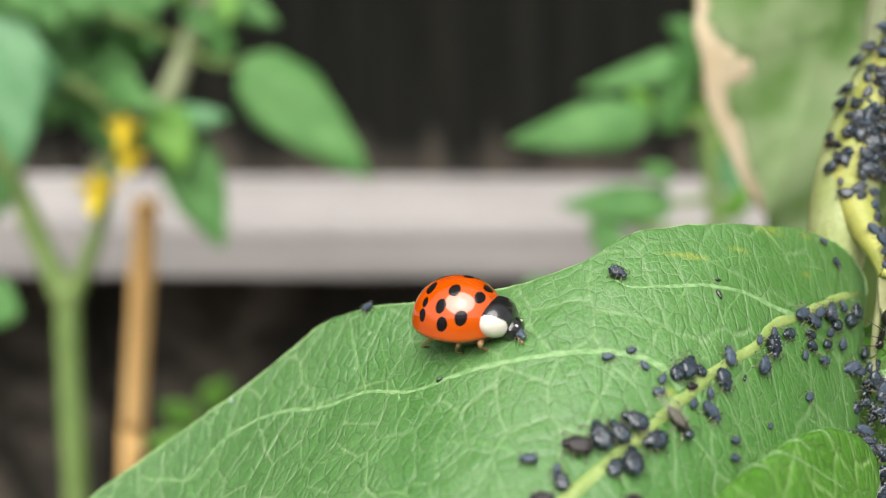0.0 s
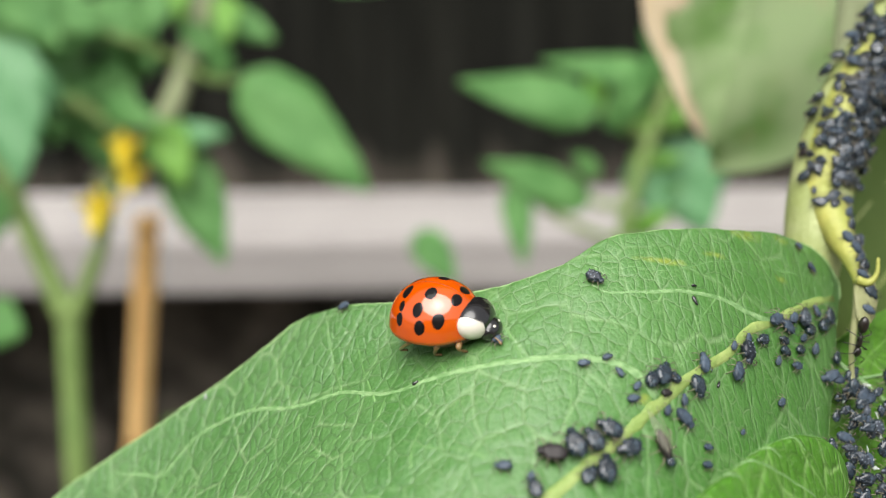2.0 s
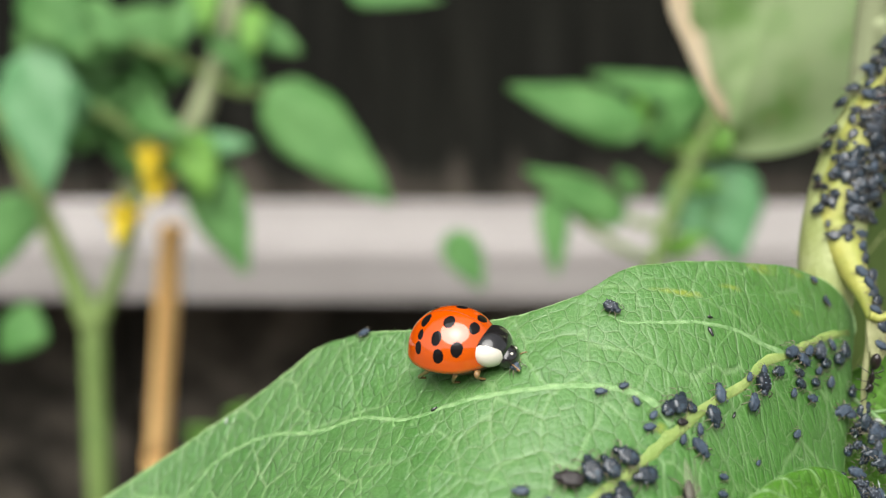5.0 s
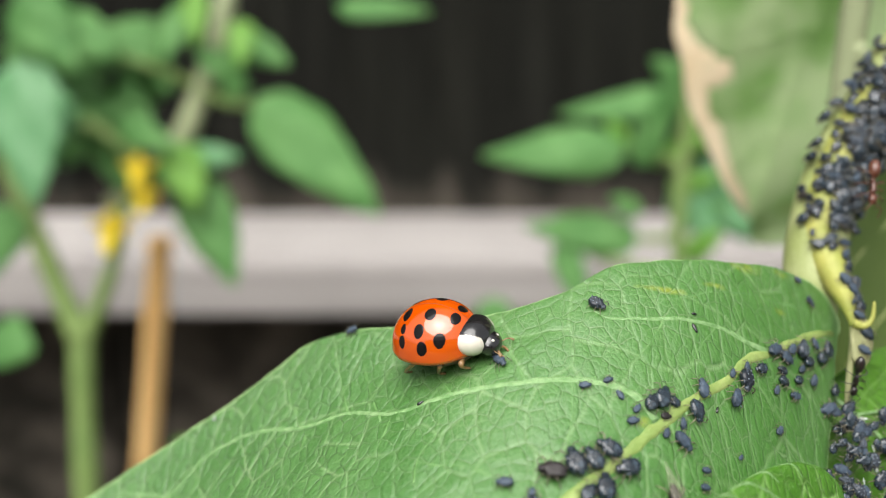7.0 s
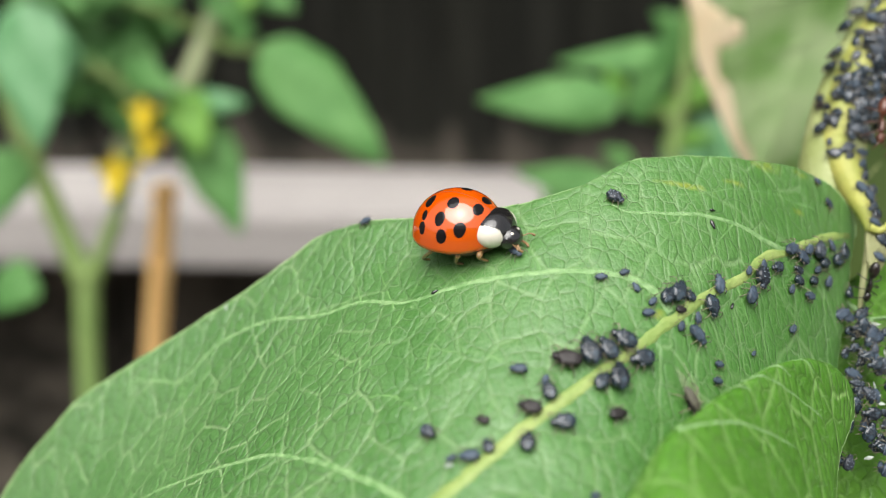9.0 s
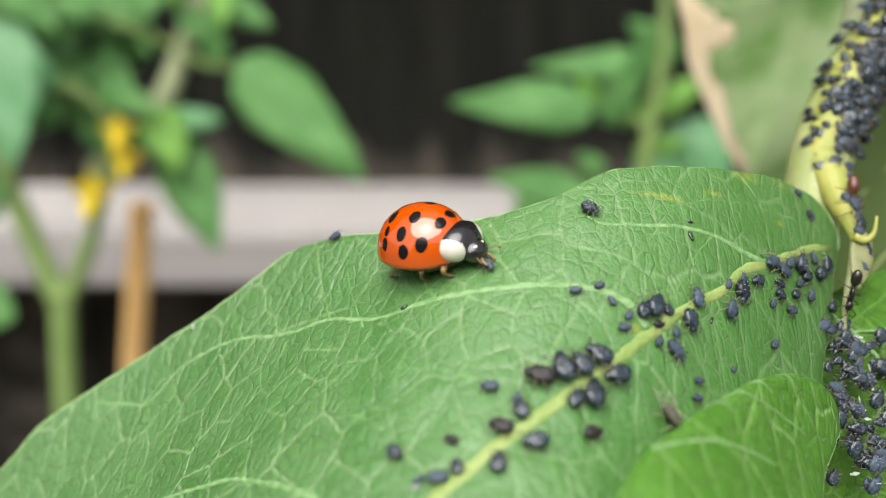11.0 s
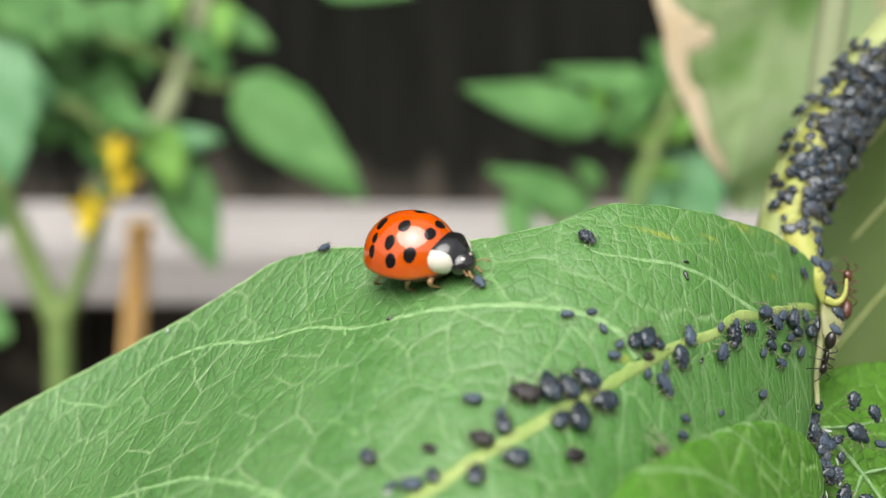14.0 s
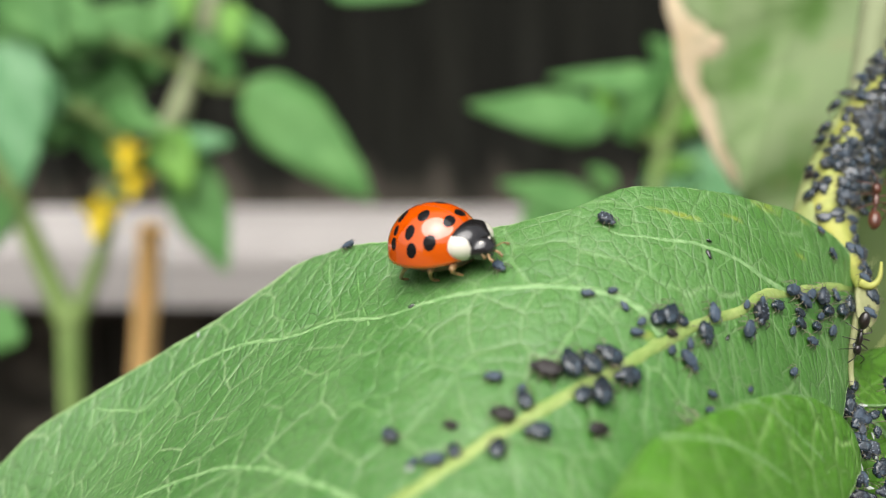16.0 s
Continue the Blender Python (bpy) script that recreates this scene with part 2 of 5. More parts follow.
# ---- materials ----
class Nodes:
    """A material under construction."""

    def __init__(self, name, color=(0.5, 0.5, 0.5), rough=0.5, spec=0.5, coat=0.0, sheen=0.0):
        self.mat = bpy.data.materials.new(name)
        self.mat.use_nodes = True
        self.tree = self.mat.node_tree
        self.bsdf = self.tree.nodes["Principled BSDF"]
        self.out = self.tree.nodes["Material Output"]
        self.bsdf.inputs["Base Color"].default_value = (*color, 1)
        self.bsdf.inputs["Roughness"].default_value = rough
        self.bsdf.inputs["Specular IOR Level"].default_value = spec
        self.bsdf.inputs["Coat Weight"].default_value = coat
        self.bsdf.inputs["Coat Roughness"].default_value = 0.05
        self.bsdf.inputs["Coat IOR"].default_value = 1.55
        self.bsdf.inputs["Sheen Weight"].default_value = sheen
        places = self.tree.nodes.new("ShaderNodeTexCoord")
        self.coords, self.sheet = places.outputs["Object"], places.outputs["UV"]

    def link(self, a, b):
        self.tree.links.new(a, b)
        return self

    def stretched(self, scale):
        n = self.tree.nodes.new("ShaderNodeMapping")
        n.inputs["Scale"].default_value = scale
        self.link(self.coords, n.inputs["Vector"])
        return n.outputs[0]

    def noise(self, scale, detail=3.0, vector=None, rough=0.55):
        n = self.tree.nodes.new("ShaderNodeTexNoise")
        n.inputs["Scale"].default_value = scale
        n.inputs["Detail"].default_value = detail
        n.inputs["Roughness"].default_value = rough
        self.link(vector or self.coords, n.inputs["Vector"])
        return n

    def net(self, scale, turn, long, wobble, wobble_scale, flat=False):
        """Distance to the edges of irregular cells, drawn out along turn (degrees); flat: on the unrolled sheet."""
        n = self.noise(wobble_scale, 2.0)
        m = self.tree.nodes.new("ShaderNodeVectorMath")
        m.operation = "MULTIPLY_ADD"
        self.link(n.outputs["Color"], m.inputs[0])
        m.inputs[1].default_value = (wobble,) * 3
        self.link(self.sheet if flat else self.coords, m.inputs[2])
        p = self.tree.nodes.new("ShaderNodeMapping")
        p.vector_type = "TEXTURE"
        p.inputs["Rotation"].default_value = (0, 0, radians(turn))
        p.inputs["Scale"].default_value = (long, 1, 1)
        self.link(m.outputs[0], p.inputs["Vector"])
        c = self.tree.nodes.new("ShaderNodeTexVoronoi")
        c.voronoi_dimensions = "2D" if flat else "3D"
        c.feature = "DISTANCE_TO_EDGE"
        c.inputs["Scale"].default_value = scale
        self.link(p.outputs[0], c.inputs["Vector"])
        return c.outputs["Distance"]

    def stain(self, x, y, long, wide, turn):
        """A blurred, ragged oval at (x, y) mm."""
        m = self.tree.nodes.new("ShaderNodeMapping")
        m.vector_type = "TEXTURE"
        m.inputs["Location"].default_value = (x * 0.001, y * 0.001, 0)
        m.inputs["Rotation"].default_value = (0, 0, radians(turn))
        m.inputs["Scale"].default_value = (long * 0.001, wide * 0.001, 1)
        self.link(self.coords, m.inputs["Vector"])
        v = self.tree.nodes.new("ShaderNodeVectorMath")
        v.operation = "LENGTH"
        self.link(m.outputs[0], v.inputs[0])
        ragged = self.math("ADD", v.outputs["Value"], self.math("MULTIPLY", self.noise(1300, 3).outputs["Fac"], 0.9))
        return self.ramp(ragged, [(0.55, (0.62,) * 3), (1.0, (0, 0, 0))])

    def ramp(self, value, stops):
        n = self.tree.nodes.new("ShaderNodeValToRGB")
        e = n.color_ramp.elements
        while len(e) < len(stops):
            e.new(0.5)
        for at, (place, color) in zip(e, stops):
            at.position = place
            at.color = (*color, 1) if len(color) == 3 else color
        self.link(value, n.inputs[0])
        return n.outputs[0]

    def mix(self, fac, a, b, blend="MIX"):
        n = self.tree.nodes.new("ShaderNodeMix")
        n.data_type = "RGBA"
        n.blend_type = blend
        for socket, value in ((n.inputs[0], fac), (n.inputs[6], a), (n.inputs[7], b)):
            if isinstance(value, (int, float)):
                socket.default_value = value
            elif isinstance(value, tuple):
                socket.default_value = (*value, 1)
            else:
                self.link(value, socket)
        return n.outputs[2]

    def math(self, kind, a, b=0.0):
        n = self.tree.nodes.new("ShaderNodeMath")
        n.operation = kind
        for socket, value in ((n.inputs[0], a), (n.inputs[1], b)):
            if isinstance(value, (int, float)):
                socket.default_value = value
            else:
                self.link(value, socket)
        return n.outputs[0]

    def bump(self, height, distance, strength=1.0, under=None):
        n = self.tree.nodes.new("ShaderNodeBump")
        n.inputs["Strength"].default_value = strength
        n.inputs["Distance"].default_value = distance
        self.link(height, n.inputs["Height"])
        if under:
            self.link(under, n.inputs["Normal"])
        self.link(n.outputs[0], self.bsdf.inputs["Normal"])
        return n.outputs[0]

    def each(self):
        return self.tree.nodes.new("ShaderNodeObjectInfo").outputs["Random"]

    def color(self, socket):
        self.link(socket, self.bsdf.inputs["Base Color"])
        return self

    def leafy(self, share, tint):
        """Lets a share of the light through, as a thin leaf does."""
        t = self.tree.nodes.new("ShaderNodeBsdfTranslucent")
        t.inputs["Color"].default_value = (*tint, 1)
        m = self.tree.nodes.new("ShaderNodeMixShader")
        m.inputs[0].default_value = share
        self.link(self.bsdf.outputs[0], m.inputs[1])
        self.link(t.outputs[0], m.inputs[2])
        self.link(m.outputs[0], self.out.inputs["Surface"])
        return self


def bean_leaf_material(name, base, light, vein, stains=(), spec=0.95, flat=False):
    """A puckered leaf: pale veins at three sizes lie in the furrows between small raised fields."""
    n = Nodes(name, rough=0.45, spec=spec)
    wide = n.net(400, 90, 1.4, 0.0006, 500, flat)
    cells = n.net(1250, 97, 1.3, 0.0004, 1100, flat)
    fine = n.net(3000, 97, 1.2, 0.0002, 2600, flat)
    blotch = n.noise(120, 4)
    ground = n.mix(n.ramp(blotch.outputs["Fac"], [(0.35, (0, 0, 0)), (0.7, (1, 1, 1))]), base, light)
    speck = n.noise(4200, 4)
    ground = n.mix(n.ramp(speck.outputs["Fac"], [(0.4, (0, 0, 0)), (0.75, (0.6, 0.6, 0.6))]), ground, light)
    ground = n.mix(n.ramp(n.noise(2300, 3).outputs["Fac"], [(0.62, (0, 0, 0)), (0.76, (0.42,) * 3)]), ground, vein)
    for stain in stains:
        ground = n.mix(n.stain(*stain), ground, (0.46, 0.45, 0.04))
    patchy = n.ramp(n.noise(380, 3).outputs["Fac"], [(0.36, (0.3,) * 3), (0.6, (1, 1, 1))])
    broad = n.ramp(n.noise(200, 2).outputs["Fac"], [(0.35, (0.45,) * 3), (0.65, (1, 1, 1))])
    # how much deeper green is painted at the base, where less sky reflects
    young = 0.45 if flat and stains else 0.0
    # the blade is puckered towards its tip and smoother near the midrib
    split = n.tree.nodes.new("ShaderNodeSeparateXYZ")
    n.link(n.coords, split.inputs[0])
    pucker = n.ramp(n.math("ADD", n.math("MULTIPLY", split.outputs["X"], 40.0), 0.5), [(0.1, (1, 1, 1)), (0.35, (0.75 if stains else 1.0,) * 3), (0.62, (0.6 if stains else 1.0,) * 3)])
    # deeper green towards the base stands in for the weaker sky sheen
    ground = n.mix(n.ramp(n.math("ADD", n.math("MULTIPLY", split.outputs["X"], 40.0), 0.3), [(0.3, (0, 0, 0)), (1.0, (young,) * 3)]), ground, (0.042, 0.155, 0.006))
    # shade in the furrows, painted into the colour on top of the relief
    furrow_shade = n.math("MULTIPLY", n.math("MULTIPLY", n.ramp(cells, [(0.0, (0.85,) * 3), (0.05, (0.7,) * 3), (0.11, (0, 0, 0))]), broad), pucker)
    ground = n.mix(furrow_shade, ground, tuple(0.55 * c for c in base))
    thick = n.math("MULTIPLY", n.math("MULTIPLY", n.ramp(wide, [(0.0, (0.68,) * 3), (0.018, (0.54,) * 3), (0.046, (0, 0, 0))]), broad), pucker)
    middle = n.math("MULTIPLY", n.ramp(cells, [(0.0, (0.48,) * 3), (0.02, (0.33,) * 3), (0.045, (0, 0, 0))]), patchy)
    thin = n.math("MULTIPLY", n.ramp(fine, [(0.0, (0.3,) * 3), (0.10, (0, 0, 0))]), patchy)
    n.color(n.mix(n.math("MAXIMUM", n.math("MAXIMUM", thick, middle), thin), ground, vein))
    # the gloss falls off towards the base, standing in for less reflected sky
    n.link(n.ramp(n.math("ADD", n.math("MULTIPLY", split.outputs["X"], 40.0), 0.5), [(0.1, (spec,) * 3), (0.85, (0.62 * spec,) * 3)]), n.bsdf.inputs["Specular IOR Level"])
    relief = n.math("MULTIPLY", n.ramp(cells, [(0.0, (0, 0, 0)), (0.1, (0.65,) * 3), (0.3, (1, 1, 1))]), pucker)
    b = n.bump(n.math("MULTIPLY", n.ramp(wide, [(0.0, (0, 0, 0)), (0.07, (0.6,) * 3), (0.25, (1, 1, 1))]), pucker), 0.00009, 0.7)
    b = n.bump(relief, 0.00007, 0.8, b)
    b = n.bump(n.ramp(fine, [(0.0, (0, 0, 0)), (0.3, (1, 1, 1))]), 0.000016, 0.7, b)
    n.bump(speck.outputs["Fac"], 0.000055, 0.9, b)
    n.link(n.ramp(n.noise(300, 3).outputs["Fac"], [(0.3, (0.38,) * 3), (0.7, (0.54,) * 3)]), n.bsdf.inputs["Roughness"])
    return n.leafy(0.16, (0.25, 0.5, 0.06)).mat


def plant_material(name, dark, light, scale, rough=0.5, through=0.2, relief=0.0002):
    n = Nodes(name, rough=rough, spec=0.4)
    a = n.noise(scale, 4)
    c = n.mix(n.ramp(a.outputs["Fac"], [(0.3, (0, 0, 0)), (0.7, (1, 1, 1))]), dark, light)
    n.color(n.mix(n.math("MULTIPLY", n.each(), 0.35), c, light))
    n.bump(n.noise(scale * 6, 3).outputs["Fac"], relief, 0.5)
    return n.leafy(through, light).mat if through else n.mat


def withered_leaf_material(name, green, pale, tan):
    """A thin leaf, bleached in patches and withered in a few spots."""
    n = Nodes(name, rough=0.6, spec=0.4)
    patch = n.ramp(n.noise(110, 4).outputs["Fac"], [(0.34, (0, 0, 0)), (0.54, (1, 1, 1))])
    c = n.mix(patch, green, pale)
    dry = n.ramp(n.noise(75, 5, rough=0.7).outputs["Fac"], [(0.58, (0, 0, 0)), (0.66, (0.9,) * 3)])
    n.color(n.mix(dry, c, tan))
    n.bump(n.noise(500, 3).outputs["Fac"], 0.0002, 0.5)
    return n.leafy(0.5, pale).mat


def wood_material(name, dark, light, along, scale, rough=0.85):
    n = Nodes(name, rough=rough, spec=0.25)
    stretch = tuple(scale * (0.06 if i == along else 1.0) for i in range(3))
    v = n.stretched(stretch)
    grain = n.noise(1.0, 6, v, 0.65)
    stain = n.noise(9, 3)
    c = n.mix(n.ramp(grain.outputs["Fac"], [(0.32, (0, 0, 0)), (0.68, (1, 1, 1))]), dark, light)
    c = n.mix(n.ramp(stain.outputs["Fac"], [(0.35, (0.45,) * 3), (0.7, (0, 0, 0))]), c, dark)
    n.color(n.mix(n.math("MULTIPLY", n.each(), 0.3), c, dark))
    n.bump(grain.outputs["Fac"], 0.002, 0.7)
    return n.mat


def board_material(name, dark, light, grey, worn_lit):
    """Old fence boards: streaked along the grain, some of them greyer, bleached in ragged streaks above the rail with
    bounced light painted in, brightened in blotches below it.
    """
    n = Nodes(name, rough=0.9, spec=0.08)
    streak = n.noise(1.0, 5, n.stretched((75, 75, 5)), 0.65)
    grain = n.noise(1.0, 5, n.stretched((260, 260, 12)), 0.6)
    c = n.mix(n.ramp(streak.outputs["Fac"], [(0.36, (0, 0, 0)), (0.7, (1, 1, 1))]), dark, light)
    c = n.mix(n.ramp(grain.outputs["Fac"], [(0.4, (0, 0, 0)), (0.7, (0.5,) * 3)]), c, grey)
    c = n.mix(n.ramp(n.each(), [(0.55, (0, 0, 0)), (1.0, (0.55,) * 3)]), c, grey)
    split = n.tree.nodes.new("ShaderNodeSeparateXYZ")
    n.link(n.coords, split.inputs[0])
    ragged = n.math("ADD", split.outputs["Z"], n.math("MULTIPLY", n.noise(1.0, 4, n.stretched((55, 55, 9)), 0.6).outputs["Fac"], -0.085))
    # bleached streaks, with light bounced off the rail painted into the band
    c = n.mix(n.ramp(n.math("ADD", n.math("MULTIPLY", ragged, 12.0), 2.6), [(0.0, (0, 0, 0)), (0.14, (0, 0, 0)), (0.19, (0.85,) * 3), (0.3, (0.55,) * 3), (0.62, (0, 0, 0))]), c, worn_lit)
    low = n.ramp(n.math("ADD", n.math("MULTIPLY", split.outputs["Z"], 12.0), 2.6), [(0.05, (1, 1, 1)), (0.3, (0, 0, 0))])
    # pale blotches painted in to brighten the boards shaded by the rail
    low_lift = n.math("MULTIPLY", low, n.ramp(n.noise(22, 4, rough=0.6).outputs["Fac"], [(0.42, (0.12,) * 3), (0.66, (0.85,) * 3)]))
    n.color(n.mix(low_lift, c, worn_lit))
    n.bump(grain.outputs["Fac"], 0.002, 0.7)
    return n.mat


def insect_material(name, color, spot, rough, spec, share=(0.55, 0.75), coat=0.0, scale=2200, relief=0.00003):
    n = Nodes(name, rough=rough, spec=spec, coat=coat)
    a = n.noise(scale, 3)
    c = n.mix(n.ramp(a.outputs["Fac"], [(share[0], (0, 0, 0)), (share[1], (1, 1, 1))]), color, spot)
    n.color(n.mix(n.math("MULTIPLY", n.each(), 0.3), c, spot))
    n.bump(n.noise(scale * 3, 2).outputs["Fac"], relief, 0.6)
    return n.mat


def clear_material(name, tint, rough):
    n = Nodes(name, tint, rough, 0.5)
    n.bsdf.inputs["Alpha"].default_value = 0.14
    return n.mat


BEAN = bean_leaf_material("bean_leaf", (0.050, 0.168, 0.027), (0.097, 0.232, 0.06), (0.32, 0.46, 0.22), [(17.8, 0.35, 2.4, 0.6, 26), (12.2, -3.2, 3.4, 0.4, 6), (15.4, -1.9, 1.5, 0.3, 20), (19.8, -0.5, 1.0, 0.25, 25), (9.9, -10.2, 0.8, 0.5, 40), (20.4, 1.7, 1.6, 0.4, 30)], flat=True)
BEAN_UNDER = plant_material("bean_leaf_underside", (0.12, 0.26, 0.07), (0.2, 0.36, 0.12), 260, 0.6, 0.2)
VEIN = plant_material("leaf_vein", (0.095, 0.23, 0.058), (0.26, 0.41, 0.18), 2600, 0.5, 0.0, 0.00012)
TWIG = plant_material("fine_vein", (0.085, 0.215, 0.05), (0.155, 0.295, 0.095), 1200, 0.5, 0.0, 0.00003)
MIDRIB = plant_material("leaf_midrib", (0.12, 0.225, 0.035), (0.29, 0.36, 0.115), 700, 0.5, 0.0, 0.00014)
RIM = plant_material("leaf_margin", (0.2, 0.36, 0.12), (0.33, 0.48, 0.21), 700, 0.5, 0.0, 0.00004)
STALK = plant_material("bean_stalk", (0.24, 0.29, 0.08), (0.38, 0.42, 0.19), 420, 0.5, 0.0, 0.0002)
STALK_YELLOW = plant_material("yellow_stalk", (0.25, 0.29, 0.06), (0.40, 0.39, 0.09), 520, 0.5, 0.0, 0.00015)
# yellower copy for the same leaf: light on its folded half put into colour
FOLD_LIT = bean_leaf_material("lit_folded_bean_leaf", (0.052, 0.175, 0.012), (0.09, 0.245, 0.026), (0.3, 0.48, 0.16), spec=0.4, flat=True)
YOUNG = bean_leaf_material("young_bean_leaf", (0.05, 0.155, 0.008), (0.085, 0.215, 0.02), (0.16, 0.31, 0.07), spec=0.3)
OLIVE = plant_material("shaded_bean_leaf", (0.065, 0.115, 0.02), (0.125, 0.185, 0.045), 90, 0.55, 0.25)
PALE = withered_leaf_material("pale_bean_leaf", (0.19, 0.38, 0.09), (0.48, 0.62, 0.32), (0.66, 0.54, 0.33))
TAN = plant_material("withered_leaf_edge", (0.70, 0.56, 0.35), (0.80, 0.69, 0.48), 200, 0.8, 0.2)
HUSK = plant_material("dry_stipule", (0.27, 0.29, 0.12), (0.44, 0.44, 0.24), 700, 0.7, 0.3)
TOMATO = plant_material("tomato_leaf", (0.045, 0.17, 0.03), (0.145, 0.33, 0.095), 130, 0.65, 0.3)
TOMATO_YOUNG = plant_material("young_tomato_leaf", (0.10, 0.27, 0.03), (0.2, 0.42, 0.07), 60, 0.6, 0.3)
TOMATO_BLUE = plant_material("shaded_tomato_leaf", (0.065, 0.225, 0.075), (0.15, 0.34, 0.15), 110, 0.45, 0.2)
TOMATO_STALK = plant_material("tomato_stalk", (0.10, 0.17, 0.04), (0.18, 0.26, 0.075), 70, 0.6, 0.0)
OLD_STALK = plant_material("grey_green_stalk", (0.24, 0.28, 0.15), (0.33, 0.37, 0.2), 80, 0.7, 0.0)
PETAL = plant_material("yellow_petal", (0.75, 0.55, 0.02), (0.9, 0.72, 0.05), 200, 0.6, 0.2)
CANE = wood_material("garden_cane", (0.92, 0.55, 0.19), (0.96, 0.68, 0.32), 2, 260)
RAIL = wood_material("weathered_rail", (0.27, 0.252, 0.238), (0.51, 0.48, 0.457), 0, 60)
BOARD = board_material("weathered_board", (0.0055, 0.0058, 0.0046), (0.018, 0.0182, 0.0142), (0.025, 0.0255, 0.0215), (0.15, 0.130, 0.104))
PLASTER = wood_material("wall_render", (0.3, 0.26, 0.22), (0.38, 0.34, 0.29), 0, 20)
SOIL = plant_material("soil", (0.04, 0.034, 0.028), (0.12, 0.106, 0.092), 14, 0.95, 0.0, 0.01)

SHELL = insect_material("orange_shell", (0.49, 0.058, 0.0003), (0.56, 0.083, 0.0004), 0.4, 0.0, (0.4, 0.7), 1.0, 260)
SHELL.node_tree.nodes["Principled BSDF"].inputs["Coat IOR"].default_value = 1.85
SPOT = insect_material("black_spot", (0.006, 0.005, 0.005), (0.014, 0.011, 0.01), 0.4, 0.03, (0.5, 0.8), 0.3, 900)
IVORY = insect_material("ivory_patch", (0.62, 0.57, 0.48), (0.72, 0.67, 0.58), 0.25, 0.5, (0.4, 0.7), 0.6, 900)
JET = insect_material("black_chitin", (0.008, 0.0075, 0.0075), (0.02, 0.018, 0.018), 0.25, 0.35, (0.5, 0.8), 0.9, 1500, 0.00001)
AMBER = insect_material("amber_leg", (0.15, 0.08, 0.028), (0.3, 0.18, 0.075), 0.35, 0.5, (0.4, 0.7), 0.2, 1500)
UNDERBODY = insect_material("brown_underbody", (0.05, 0.02, 0.008), (0.12, 0.05, 0.02), 0.45, 0.5, (0.4, 0.7), 0.0, 1500)
APHID = insect_material("black_aphid", (0.006, 0.0105, 0.015), (0.038, 0.062, 0.082), 0.24, 0.6, (0.45, 0.7), 0.25, 3600, 0.00007)
APHID_WAX = insect_material("waxy_aphid", (0.006, 0.009, 0.014), (0.10, 0.125, 0.16), 0.36, 0.5, (0.56, 0.66), 0.0, 2600, 0.00006)
APHID_GREY = insect_material("grey_nymph", (0.022, 0.034, 0.05), (0.10, 0.14, 0.19), 0.5, 0.4, (0.45, 0.8))
APHID_BROWN = insect_material("brown_aphid", (0.012, 0.010, 0.010), (0.032, 0.024, 0.022), 0.5, 0.4, (0.45, 0.8))
APHID_LEG = insect_material("aphid_leg", (0.02, 0.018, 0.016), (0.22, 0.19, 0.13), 0.5, 0.4, (0.4, 0.6))
WAX = insect_material("white_wax", (0.2, 0.24, 0.28), (0.34, 0.38, 0.42), 0.7, 0.3, (0.4, 0.7))
ANT_RED = insect_material("red_brown_ant", (0.06, 0.018, 0.009), (0.13, 0.042, 0.02), 0.3, 0.5, (0.4, 0.7), 0.2)
ANT_DARK = insect_material("dark_ant", (0.008, 0.006, 0.005), (0.02, 0.013, 0.01), 0.3, 0.5, (0.4, 0.7), 0.3)
WING = clear_material("clear_wing", (0.3, 0.29, 0.2), 0.3)
SKIN = insect_material("shed_skin", (0.28, 0.33, 0.28), (0.46, 0.48, 0.44), 0.6, 0.4, (0.4, 0.7))


# ---- mesh helpers (all shapes are drawn in millimetres) ----
def part(name, bm, material, parent=None, label="", smooth=True, under=None):
    """Links a bmesh drawn in millimetres as one mesh object under a thing or under a part."""
    bmesh.ops.scale(bm, vec=(MM, MM, MM), verts=bm.verts)
    bmesh.ops.recalc_face_normals(bm, faces=bm.faces)
    me = bpy.data.meshes.new(name)
    for f in bm.faces:
        f.smooth = smooth
    bm.to_mesh(me)
    bm.free()
    me.materials.append(material)
    if under:
        me.materials.append(under)
    ob = new(name, me)
    ob.parent = parent
    return tagged(ob, label) if label else ob


def thing(name, label, category, m=None, group="", kind=""):
    ob = new(name)
    ob.empty_display_size = 0.002
    if m is not None:
        ob.matrix_basis = m
    return tagged(ob, label, category, group, kind)


def spline(points, count):
    """Points evenly spread along a smooth curve through the given ones."""
    p = [Vector(q) for q in points]
    p = [2 * p[0] - p[1]] + p + [2 * p[-1] - p[-2]]
    out = []
    for i in range(count):
        u = i / (count - 1) * (len(p) - 3)
        n = min(int(u), len(p) - 4)
        t = u - n
        a, b, c, d = p[n : n + 4]
        out.append(0.5 * (2 * b + (c - a) * t + (2 * a - 5 * b + 4 * c - d) * t * t + (3 * b - a - 3 * c + d) * t ** 3))
    return out


